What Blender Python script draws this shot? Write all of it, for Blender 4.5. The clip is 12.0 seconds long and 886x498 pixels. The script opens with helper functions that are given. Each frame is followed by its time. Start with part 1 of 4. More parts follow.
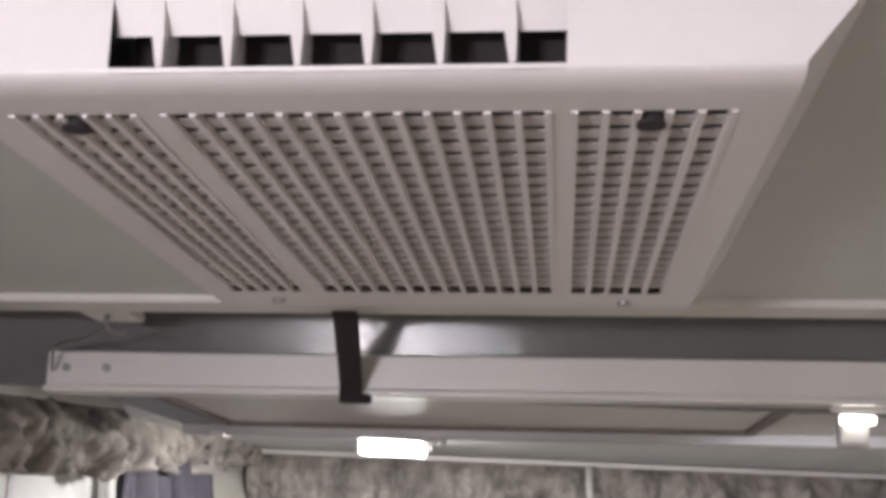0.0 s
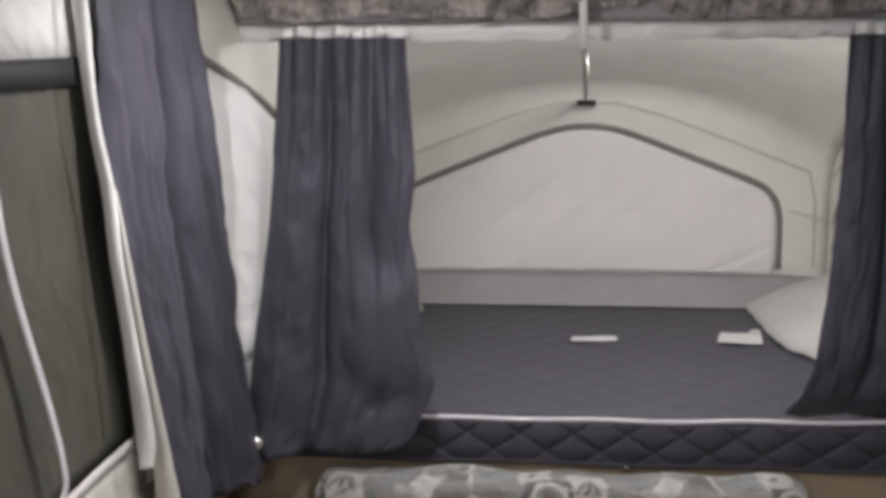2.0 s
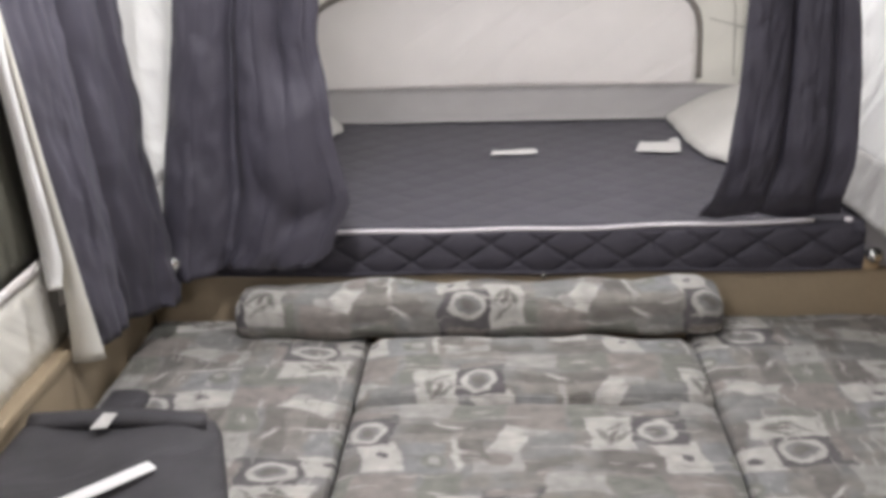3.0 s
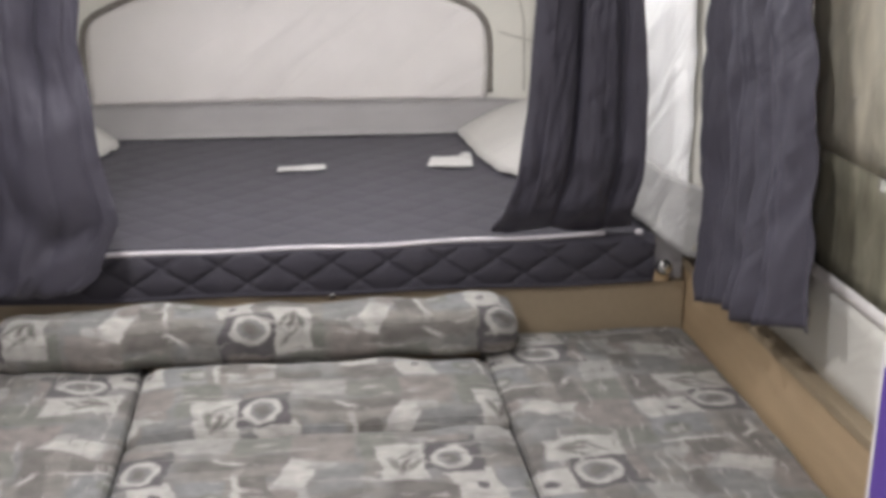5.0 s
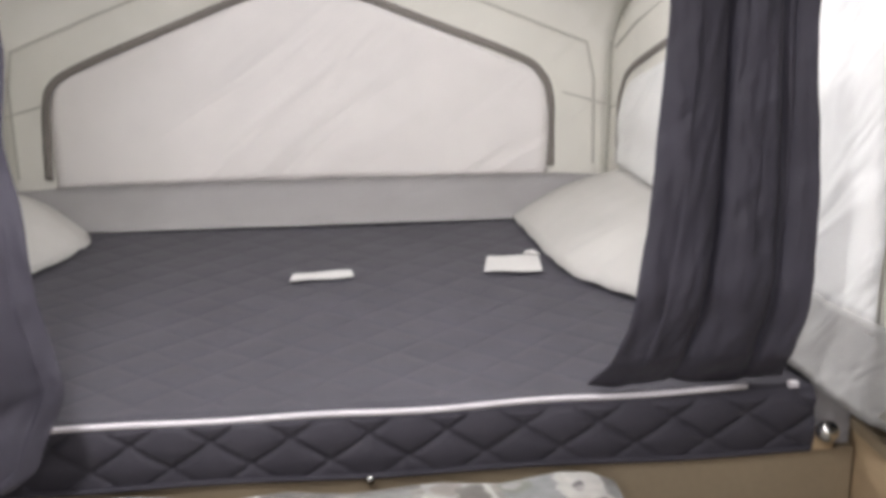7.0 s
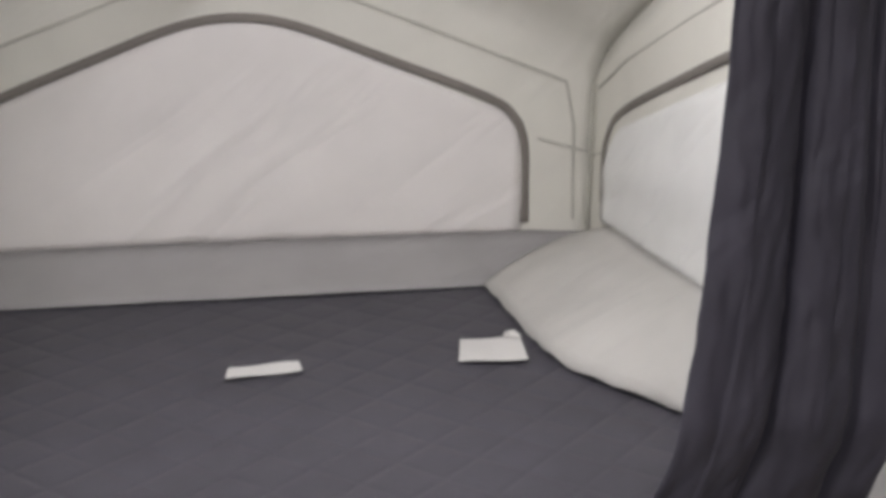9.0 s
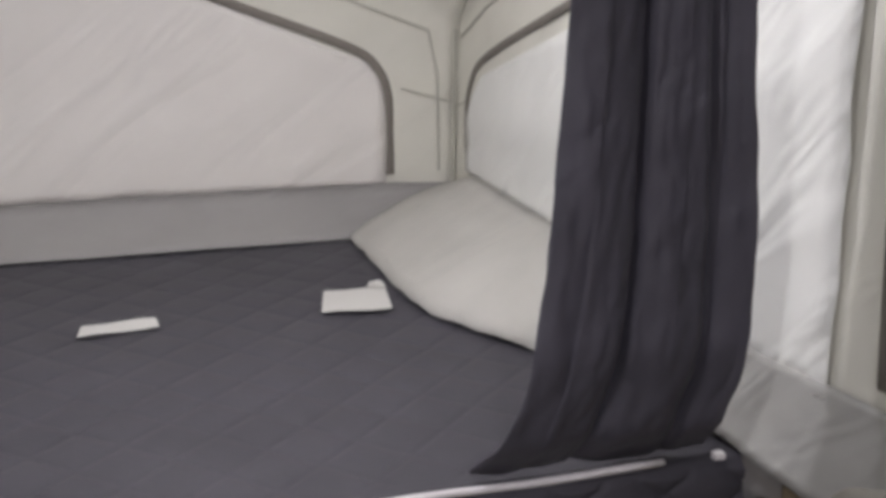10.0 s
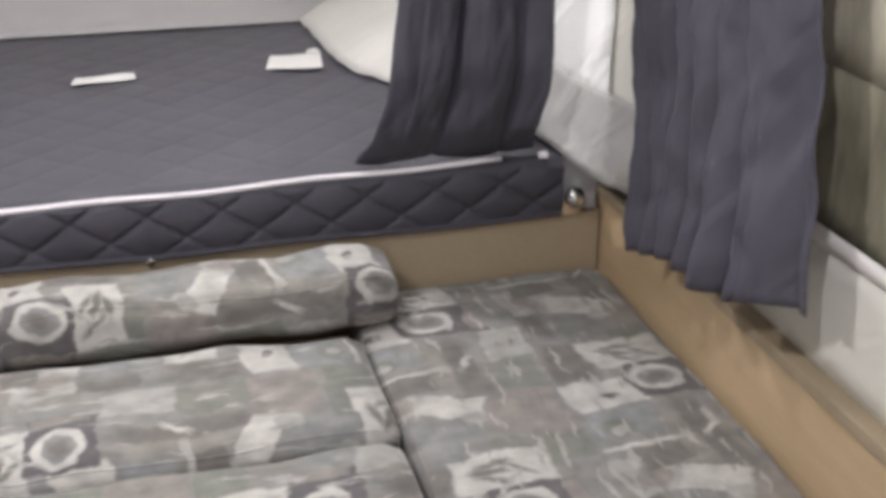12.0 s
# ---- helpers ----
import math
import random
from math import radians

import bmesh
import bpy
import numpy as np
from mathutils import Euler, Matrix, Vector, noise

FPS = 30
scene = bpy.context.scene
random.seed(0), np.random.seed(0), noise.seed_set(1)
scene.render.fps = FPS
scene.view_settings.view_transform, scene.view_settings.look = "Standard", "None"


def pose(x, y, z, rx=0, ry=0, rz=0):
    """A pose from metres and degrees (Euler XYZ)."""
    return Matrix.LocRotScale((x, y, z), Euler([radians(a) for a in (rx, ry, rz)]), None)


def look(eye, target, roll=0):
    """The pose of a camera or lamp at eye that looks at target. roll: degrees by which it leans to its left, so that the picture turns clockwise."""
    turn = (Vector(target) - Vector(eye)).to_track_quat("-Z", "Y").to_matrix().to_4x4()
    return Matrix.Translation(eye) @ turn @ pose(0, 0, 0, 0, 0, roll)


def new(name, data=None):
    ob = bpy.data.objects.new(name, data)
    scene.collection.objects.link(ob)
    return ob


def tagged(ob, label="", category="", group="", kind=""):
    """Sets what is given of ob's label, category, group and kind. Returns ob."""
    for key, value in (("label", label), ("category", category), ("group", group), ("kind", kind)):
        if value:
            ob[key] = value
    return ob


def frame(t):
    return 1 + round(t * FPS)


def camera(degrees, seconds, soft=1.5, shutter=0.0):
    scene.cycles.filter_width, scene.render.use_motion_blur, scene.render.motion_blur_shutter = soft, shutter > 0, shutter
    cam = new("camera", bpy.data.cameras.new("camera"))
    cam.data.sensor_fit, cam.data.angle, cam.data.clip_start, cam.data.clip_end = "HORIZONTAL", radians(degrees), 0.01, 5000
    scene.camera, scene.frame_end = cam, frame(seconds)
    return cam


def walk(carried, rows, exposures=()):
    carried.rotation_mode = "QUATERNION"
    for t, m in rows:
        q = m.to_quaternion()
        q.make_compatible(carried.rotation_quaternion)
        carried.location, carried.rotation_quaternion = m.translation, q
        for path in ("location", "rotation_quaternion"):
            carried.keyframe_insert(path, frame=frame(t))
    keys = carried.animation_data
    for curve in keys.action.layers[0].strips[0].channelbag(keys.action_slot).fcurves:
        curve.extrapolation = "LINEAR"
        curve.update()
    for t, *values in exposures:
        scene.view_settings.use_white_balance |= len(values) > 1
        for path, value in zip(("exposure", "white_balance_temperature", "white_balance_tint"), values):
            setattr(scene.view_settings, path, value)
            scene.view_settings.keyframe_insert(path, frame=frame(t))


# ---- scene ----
cam = camera(41.0, 12.0, 4.4)

PATH = [
    (0, (-0.139, 0.714, 2.05), (-0.349, 2.671, 2.407), 2.4),
    (0.5, (-0.135, 0.732, 2.027), (-0.34, 2.711, 2.233), 2.3),
    (1, (-0.141, 0.774, 1.951), (-0.339, 2.764, 1.931), 1.3),
    (1.5, (-0.12, 0.781, 1.901), (-0.33, 2.759, 1.695), 0.3),
    (2, (-0.112, 0.799, 1.865), (-0.313, 2.758, 1.514), -0.4),
    (2.5, (-0.067, 0.81, 1.821), (-0.241, 2.742, 1.334), -1.3),
    (3, (-0.039, 0.819, 1.8), (-0.141, 2.716, 1.176), -1.7),
    (3.5, (-0.017, 0.83, 1.767), (-0.009, 2.703, 1.067), -1.6),
    (5.5, (0.032, 1.173, 1.744), (0.279, 3.074, 1.172), 0.4),
    (6, (0.078, 1.471, 1.752), (0.266, 3.379, 1.181), -0.4),
    (6.5, (0.051, 1.725, 1.731), (0.233, 3.64, 1.182), -0.7),
    (7, (-0.024, 1.938, 1.724), (0.198, 3.849, 1.177), -0.3),
    (9, (-0.035, 2.488, 1.738), (0.3025, 4.392, 1.211), 0.1),
    (9.5, (-0.022, 2.521, 1.745), (0.4308, 4.39, 1.183), 0.9),
    (10, (0.022, 2.5, 1.678), (0.544, 4.344, 1.106), 0.2),
    (10.5, (0.042, 2.398, 1.652), (0.576, 4.228, 1.046), 0.0),
    (11, (0.038, 2.24, 1.669), (0.581, 4.039, 0.984), 0.3),
    (11.5, (0.03, 2.025, 1.68), (0.576, 3.781, 0.895), 0.3),
    (12, (0.085, 1.741, 1.678), (0.556, 3.505, 0.863), -0.0),
]
EXPOSURES = [(0.0, 0.15), (0.5, 0.12), (1.0, -0.28), (1.5, -0.35), (2.0, -0.42), (2.5, -0.08), (3.0, 0.08), (3.5, 0.08), (5.5, 0.02), (7.0, 0.18), (9.0, -0.32), (10.0, -0.38), (10.5, -0.1), (11.0, 0.04), (11.5, 0.12), (12.0, 0.3)]
walk(cam, [(t, look(eye, target, roll)) for t, eye, target, roll in PATH], EXPOSURES)

# ---------------------------------------------------------------- world and lamps
world = bpy.data.worlds.new("night")
scene.world = world
world.use_nodes = True
world.node_tree.nodes["Background"].inputs[0].default_value = (0.35, 0.38, 0.45, 1)
world.node_tree.nodes["Background"].inputs[1].default_value = 0.02


def bulb(name, place, radius, watts, colour):
    data = bpy.data.lights.new(name, "POINT")
    data.shadow_soft_size, data.energy, data.color = radius, watts, colour
    ob = new(name, data)
    ob.location = place
    return ob


def panel(name, m, sx, sy, watts, colour):
    data = bpy.data.lights.new(name, "AREA")
    data.shape, data.size, data.size_y, data.energy, data.color = "RECTANGLE", sx, sy, watts, colour
    ob = new(name, data)
    ob.matrix_world = m
    return ob


COOL, WARM = (0.955, 0.94, 1.015), (1.0, 0.94, 1.02)
panel("ceiling_lamp_glow", pose(-0.49, 3.17, 2.060), 0.11, 0.13, 12, COOL)
bulb("rear_lamp_glow", (-0.775, -0.10, 2.045), 0.045, 31, WARM)
bulb("rear_lamp_glow", (-0.630, -0.10, 2.045), 0.045, 20, WARM)
panel("spot_lamp_glow", look((0.268, 2.45, 2.092), (0.70, 2.72, 0.55)), 0.03, 0.03, 10, COOL)
# unseen source added inside the bunk tent to brighten its canvas
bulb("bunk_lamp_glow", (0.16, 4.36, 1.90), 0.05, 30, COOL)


# ---------------------------------------------------------------- materials
def nodes_of(name):
    m = bpy.data.materials.new(name)
    m.use_nodes = True
    return m, m.node_tree.nodes, m.node_tree.links, m.node_tree.nodes["Principled BSDF"]


def plain(name, colour, rough=0.6, metal=0.0, vary=0.12, scale=6.0, grain=120.0, bump=0.15, stretch=(1, 1, 1), sheen=0.0, crease=0.0):
    """A surface with broad stains, fine grain and, for cloth, creases."""
    m, n, l, b = nodes_of(name)
    co = n.new("ShaderNodeTexCoord")
    mp = n.new("ShaderNodeMapping")
    mp.inputs["Scale"].default_value = stretch
    l.new(co.outputs["Object"], mp.inputs[0])
    big, small = n.new("ShaderNodeTexNoise"), n.new("ShaderNodeTexNoise")
    big.inputs["Scale"].default_value, big.inputs["Detail"].default_value = scale, 5
    small.inputs["Scale"].default_value, small.inputs["Detail"].default_value = grain, 3
    for t in (big, small):
        l.new(mp.outputs[0], t.inputs["Vector"])
    add = n.new("ShaderNodeMath")
    add.operation = "MULTIPLY_ADD"
    l.new(small.outputs[0], add.inputs[0])
    add.inputs[1].default_value = 0.4
    l.new(big.outputs[0], add.inputs[2])
    ramp = n.new("ShaderNodeMapRange")
    l.new(add.outputs[0], ramp.inputs[0])
    ramp.inputs[1].default_value, ramp.inputs[2].default_value = 0.35, 1.05
    ramp.inputs[3].default_value, ramp.inputs[4].default_value = 1 - vary, 1 + vary
    mix = n.new("ShaderNodeVectorMath")
    mix.operation = "SCALE"
    mix.inputs[0].default_value = colour
    l.new(ramp.outputs[0], mix.inputs[3])
    l.new(mix.outputs[0], b.inputs["Base Color"])
    b.inputs["Roughness"].default_value, b.inputs["Metallic"].default_value = rough, metal
    b.inputs["Sheen Weight"].default_value = sheen
    bp = n.new("ShaderNodeBump")
    bp.inputs["Strength"].default_value, bp.inputs["Distance"].default_value = bump, 0.004
    l.new(small.outputs[0], bp.inputs["Height"])
    l.new(bp.outputs[0], b.inputs["Normal"])
    if crease:
        cm = n.new("ShaderNodeMapping")
        cm.vector_type = "TEXTURE"
        cm.inputs["Rotation"].default_value, cm.inputs["Scale"].default_value = (-0.55, -0.6, 0.0), (0.9, 0.5, 0.16)
        l.new(co.outputs["Object"], cm.inputs[0])
        c = n.new("ShaderNodeTexNoise")
        c.inputs["Scale"].default_value, c.inputs["Detail"].default_value, c.inputs["Distortion"].default_value = 1.6, 2, 0.6
        l.new(cm.outputs[0], c.inputs["Vector"])
        b2 = n.new("ShaderNodeBump")
        b2.inputs["Strength"].default_value, b2.inputs["Distance"].default_value = crease, 0.05
        l.new(c.outputs[0], b2.inputs["Height"])
        l.new(bp.outputs[0], b2.inputs["Normal"])
        l.new(b2.outputs[0], b.inputs["Normal"])
    return m


def emitter(name, colour, strength):
    m, n, l, b = nodes_of(name)
    b.inputs["Base Color"].default_value = (*colour, 1)
    b.inputs["Emission Color"].default_value = (*colour, 1)
    b.inputs["Emission Strength"].default_value = strength
    return m


def patchwork_cloth(name, origin, turn):
    """Printed upholstery in a half-drop repeat: a boxed emblem with a ringed disc beside a leaf spray, among muted patches. origin: where one disc lies, as x and y + z; turn: degrees."""
    m, n, l, b = nodes_of(name)

    def math_node(op, a, c=None):
        k = n.new("ShaderNodeMath")
        k.operation = op
        for q, v in enumerate((a, c)):
            if isinstance(v, (int, float)):
                k.inputs[q].default_value = v
            elif v is not None:
                l.new(v, k.inputs[q])
        return k.outputs[0]

    def vector_node(op, a, c=None, d=None):
        k = n.new("ShaderNodeVectorMath")
        k.operation = op
        for q, v in enumerate((a, c, d)):
            if isinstance(v, tuple):
                k.inputs[q].default_value = v
            elif v is not None:
                l.new(v, k.inputs[q])
        return k.outputs["Value"] if op == "LENGTH" else k.outputs[0]

    def turned(v, angle):
        k = n.new("ShaderNodeVectorRotate")
        k.rotation_type = "Z_AXIS"
        k.inputs["Angle"].default_value = angle
        l.new(v, k.inputs[0])
        return k.outputs[0]

    def noise_of(v, scale, detail, distortion=0.0):
        k = n.new("ShaderNodeTexNoise")
        k.inputs["Scale"].default_value, k.inputs["Detail"].default_value, k.inputs["Distortion"].default_value = scale, detail, distortion
        l.new(v, k.inputs["Vector"])
        return k

    def remap(v, a0, a1, b0, b1):
        k = n.new("ShaderNodeMapRange")
        l.new(v, k.inputs[0])
        for q, val in enumerate((a0, a1, b0, b1)):
            k.inputs[q + 1].default_value = val
        return k.outputs[0]

    def blend(f, a, c):
        k = n.new("ShaderNodeMix")
        k.data_type = "RGBA"
        l.new(f, k.inputs[0])
        for q, v in ((6, a), (7, c)):
            if isinstance(v, tuple):
                k.inputs[q].default_value = (*v, 1)
            else:
                l.new(v, k.inputs[q])
        return k.outputs[2]

    co = n.new("ShaderNodeTexCoord")
    sep = n.new("ShaderNodeSeparateXYZ")
    l.new(co.outputs["Object"], sep.inputs[0])
    flat = n.new("ShaderNodeCombineXYZ")
    l.new(sep.outputs[0], flat.inputs[0])
    l.new(math_node("ADD", sep.outputs[1], sep.outputs[2]), flat.inputs[1])
    cloth = turned(vector_node("SUBTRACT", flat.outputs[0], (origin[0], origin[1], 0.0)), -radians(turn))
    cloth = vector_node("ADD", cloth, (0.20, 0.195, 0.0))
    wide = noise_of(flat.outputs[0], 7, 2).outputs[1]
    fine = noise_of(flat.outputs[0], 42, 3).outputs[1]
    cloth = vector_node("MULTIPLY_ADD", vector_node("SUBTRACT", wide, (0.5, 0.5, 0.5)), (0.060, 0.060, 0.0), cloth)
    cloth = vector_node("MULTIPLY_ADD", vector_node("SUBTRACT", fine, (0.5, 0.5, 0.5)), (0.020, 0.020, 0.0), cloth)
    cs = n.new("ShaderNodeSeparateXYZ")
    l.new(cloth, cs.inputs[0])
    W, H = 0.665, 0.36
    row = math_node("FLOOR", math_node("DIVIDE", cs.outputs[1], H))
    u = math_node("FLOORED_MODULO", math_node("SUBTRACT", cs.outputs[0], math_node("MULTIPLY", row, W / 2)), W)
    v = math_node("FLOORED_MODULO", cs.outputs[1], H)
    tile = n.new("ShaderNodeCombineXYZ")
    l.new(u, tile.inputs[0])
    l.new(v, tile.inputs[1])

    def mask(cx, cy, hx, hy, lean, soft, oval):
        p = vector_node("SUBTRACT", tile.outputs[0], (cx, cy, 0.0))
        if lean:
            p = turned(p, -lean)
        p = vector_node("DIVIDE", p, (hx, hy, 1.0))
        if oval:
            d = vector_node("LENGTH", p)
        else:
            q = n.new("ShaderNodeSeparateXYZ")
            l.new(vector_node("ABSOLUTE", p), q.inputs[0])
            d = math_node("MAXIMUM", q.outputs[0], q.outputs[1])
        e = soft / min(hx, hy)
        return remap(d, 1 - e, 1 + e, 1, 0)

    def patch(base, cx, cy, hx, hy, colour, lean=0.0, soft=0.003):
        return blend(mask(cx, cy, hx, hy, lean, soft, False), base, colour)

    def oval(base, cx, cy, hx, hy, colour, lean=0.0, soft=0.003):
        return blend(mask(cx, cy, hx, hy, lean, soft, True), base, colour)

    PALE, CREAM, TAN, ROSE = (0.45, 0.435, 0.395), (0.33, 0.322, 0.292), (0.228, 0.215, 0.188), (0.238, 0.215, 0.192)
    MOSS, GREY, BROWN, DARK = (0.185, 0.187, 0.158), (0.215, 0.215, 0.202), (0.15, 0.138, 0.122), (0.105, 0.098, 0.097)
    base = blend(remap(noise_of(flat.outputs[0], 9, 3).outputs[0], 0.42, 0.58, 0, 1), TAN, GREY)
    base = patch(base, 0.03, 0.27, 0.06, 0.085, MOSS)
    base = patch(base, 0.33, 0.315, 0.065, 0.04, CREAM)
    base = patch(base, 0.47, 0.305, 0.07, 0.045, MOSS, 0.1)
    base = patch(base, 0.585, 0.275, 0.065, 0.075, ROSE)
    base = patch(base, 0.12, 0.045, 0.075, 0.04, BROWN, -0.15, 0.008)
    base = patch(base, 0.62, 0.10, 0.045, 0.085, GREY)
    base = patch(base, 0.605, 0.035, 0.07, 0.022, BROWN, 0.12, 0.008)
    base = patch(base, 0.495, 0.055, 0.055, 0.05, CREAM, 0.08)
    base = oval(base, 0.50, 0.06, 0.035, 0.03, ROSE)
    base = patch(base, 0.335, 0.08, 0.05, 0.085, (0.225, 0.228, 0.22))
    base = oval(base, 0.36, 0.055, 0.028, 0.032, MOSS)
    base = oval(base, 0.365, 0.055, 0.014, 0.018, CREAM)
    base = patch(base, 0.41, 0.168, 0.115, 0.03, TAN, 0.0, 0.008)
    base = patch(base, 0.41, 0.215, 0.12, 0.027, BROWN, 0.04, 0.006)
    base = patch(base, 0.385, 0.225, 0.028, 0.006, PALE, -0.6)
    base = patch(base, 0.445, 0.10, 0.03, 0.048, BROWN, 0.1)
    base = patch(base, 0.408, 0.075, 0.006, 0.085, PALE, 0.05)
    base = patch(base, 0.535, 0.155, 0.034, 0.06, PALE, -0.35)
    base = oval(base, 0.585, 0.185, 0.024, 0.022, CREAM)
    # a pale panel with a dark spot
    base = patch(base, 0.237, 0.072, 0.048, 0.07, PALE, 0.12)
    base = oval(base, 0.243, 0.078, 0.012, 0.016, DARK)
    # the leaf spray on its pale ragged panel
    base = patch(base, 0.09, 0.178, 0.052, 0.088, PALE, 0.05)
    base = oval(base, 0.070, 0.170, 0.009, 0.036, MOSS, 0.15)
    base = oval(base, 0.092, 0.158, 0.009, 0.040, BROWN, -0.25)
    base = oval(base, 0.115, 0.160, 0.008, 0.034, MOSS, -0.55)
    base = oval(base, 0.098, 0.215, 0.007, 0.030, MOSS, -0.8)
    # the emblem: dark body, pale top bar, ringed disc
    base = patch(base, 0.202, 0.218, 0.062, 0.082, DARK)
    base = patch(base, 0.196, 0.285, 0.050, 0.016, ROSE)
    base = oval(base, 0.200, 0.195, 0.061, 0.068, DARK)
    base = oval(base, 0.200, 0.195, 0.047, 0.054, PALE)
    base = oval(base, 0.200, 0.195, 0.030, 0.036, GREY)
    base = oval(base, 0.200, 0.195, 0.016, 0.024, BROWN, 0.5, 0.006)
    base = patch(base, 0.135, 0.185, 0.045, 0.004, CREAM, -0.75)

    # brush strokes, then a worn, blotchy weave
    long = n.new("ShaderNodeMapping")
    long.inputs["Scale"].default_value, long.inputs["Rotation"].default_value = (9, 46, 1), (0, 0, 0.12)
    l.new(cloth, long.inputs[0])
    stroke = noise_of(long.outputs[0], 1.0, 3).outputs[0]
    base = blend(math_node("MULTIPLY", remap(stroke, 0.60, 0.66, 0, 1), 0.6), base, PALE)
    base = blend(math_node("MULTIPLY", remap(stroke, 0.32, 0.38, 1, 0), 0.5), base, BROWN)
    worn = remap(noise_of(flat.outputs[0], 24, 6).outputs[0], 0.3, 0.7, 0.66, 1.04)
    sc = n.new("ShaderNodeVectorMath")
    sc.operation = "SCALE"
    l.new(base, sc.inputs[0])
    l.new(worn, sc.inputs[3])
    l.new(sc.outputs[0], b.inputs["Base Color"])
    b.inputs["Roughness"].default_value, b.inputs["Sheen Weight"].default_value = 0.85, 0.1
    bp = n.new("ShaderNodeBump")
    bp.inputs["Strength"].default_value, bp.inputs["Distance"].default_value = 0.25, 0.003
    l.new(noise_of(flat.outputs[0], 300, 2).outputs[0], bp.inputs["Height"])
    l.new(bp.outputs[0], b.inputs["Normal"])
    return m


AC_WHITE = plain("moulded_white_plastic", (0.77, 0.73, 0.73), 0.42, vary=0.04, bump=0.05)
# near-black that paints the shade inside the outlet and the screw wells
HOLE_SHADE = plain("near_black_hole_shade", (0.03, 0.025, 0.025), 0.9)
FILTER = plain("grey_foam_filter", (0.20, 0.187, 0.182), 0.9, grain=500, bump=0.3)
# grille slats: white plastic with the shade of the recess put into its colour
SLAT = plain("white_plastic_greyed_as_shade", (0.56, 0.53, 0.52), 0.55, vary=0.08, bump=0.05)
CEIL = plain("pale_grey_ceiling_laminate", (0.60, 0.61, 0.59), 0.5, vary=0.06, bump=0.05)
CEIL_GLOSS = plain("glossy_stippled_grey_panel", (0.15, 0.147, 0.147), 0.075, vary=0.12, grain=190, bump=0.14)
WHITE_TRIM = plain("white_aluminium_trim", (0.68, 0.66, 0.63), 0.35, vary=0.05, bump=0.04)
DOOR_SKIN = plain("beige_door_skin", (0.52, 0.49, 0.46), 0.45, vary=0.05)
END_PANEL = plain("blue_grey_plastic", (0.13, 0.137, 0.145), 0.35, vary=0.12)
GASKET = plain("brown_rubber_gasket", (0.16, 0.13, 0.11), 0.6)
STRAP = plain("black_nylon_webbing", (0.018, 0.012, 0.013), 0.8, grain=400, bump=0.4)
METAL = plain("polished_chrome", (0.75, 0.75, 0.74), 0.12, metal=1.0, vary=0.05)
STEEL = plain("dull_zinc_screw", (0.30, 0.29, 0.28), 0.4, metal=0.8)
LAMP_ON = emitter("lit_lamp_diffuser", (1.0, 0.96, 0.95), 120)
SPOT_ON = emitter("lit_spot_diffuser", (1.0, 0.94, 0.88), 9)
LAMP_BODY = plain("grey_lamp_plastic", (0.42, 0.41, 0.40), 0.4)
TENT = plain("cream_tent_canvas", (0.66, 0.645, 0.575), 0.85, vary=0.06, grain=350, bump=0.2, crease=0.25)
TENT_PANEL = plain("white_window_cover_canvas", (0.72, 0.69, 0.655), 0.8, vary=0.05, grain=350, bump=0.15, crease=0.4)
TENT_SIDE = plain("bright_white_side_canvas", (0.76, 0.76, 0.73), 0.8, vary=0.05, grain=350, bump=0.15, crease=0.6)
LINING = plain("smooth_grey_lining_cloth", (0.24, 0.235, 0.235), 0.8, vary=0.12, grain=300)
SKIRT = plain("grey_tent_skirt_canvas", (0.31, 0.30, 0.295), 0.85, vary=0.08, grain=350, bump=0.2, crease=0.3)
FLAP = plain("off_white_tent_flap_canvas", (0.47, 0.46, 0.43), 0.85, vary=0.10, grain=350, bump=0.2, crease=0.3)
# greyer copy of the flap canvas, with the front corner's shade in its colour
CORNER_SHADE = plain("flap_canvas_greyed_as_shade", (0.40, 0.395, 0.375), 0.85, vary=0.10, grain=350, bump=0.2, crease=0.5)
ZIP = plain("grey_brown_zip_tape", (0.19, 0.17, 0.15), 0.7, grain=500, bump=0.4)
STITCH = plain("stitched_seam", (0.45, 0.44, 0.385), 0.85)
CURTAIN = plain("charcoal_violet_curtain_cloth", (0.056, 0.052, 0.069), 0.62, vary=0.25, scale=5, grain=420, bump=0.2, sheen=0.04, crease=0.28)
VALANCE = plain("crushed_grey_brown_valance_cloth", (0.29, 0.265, 0.24), 0.7, vary=0.95, scale=9, grain=34, stretch=(1.6, 1.6, 0.6), bump=0.4, crease=0.6)
QUILT = plain("charcoal_violet_quilted_ticking", (0.045, 0.0415, 0.053), 0.75, vary=0.18, scale=7, grain=420, bump=0.2, sheen=0.05)
PIPING = plain("white_mattress_piping", (0.66, 0.63, 0.64), 0.6)
LABEL_CLOTH = plain("white_paper_label", (0.58, 0.57, 0.55), 0.6, vary=0.05)
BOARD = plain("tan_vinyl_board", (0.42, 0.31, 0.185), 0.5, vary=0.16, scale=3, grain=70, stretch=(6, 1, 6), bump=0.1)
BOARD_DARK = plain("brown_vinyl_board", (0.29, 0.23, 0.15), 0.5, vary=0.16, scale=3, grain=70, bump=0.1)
VINYL = plain("dark_green_window_vinyl", (0.095, 0.093, 0.073), 0.35, vary=0.3, scale=3.4, grain=16, stretch=(1, 1.6, 0.8), bump=0.15, crease=0.25)
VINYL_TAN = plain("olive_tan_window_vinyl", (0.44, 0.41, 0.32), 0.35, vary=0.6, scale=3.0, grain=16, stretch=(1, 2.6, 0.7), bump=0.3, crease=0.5)
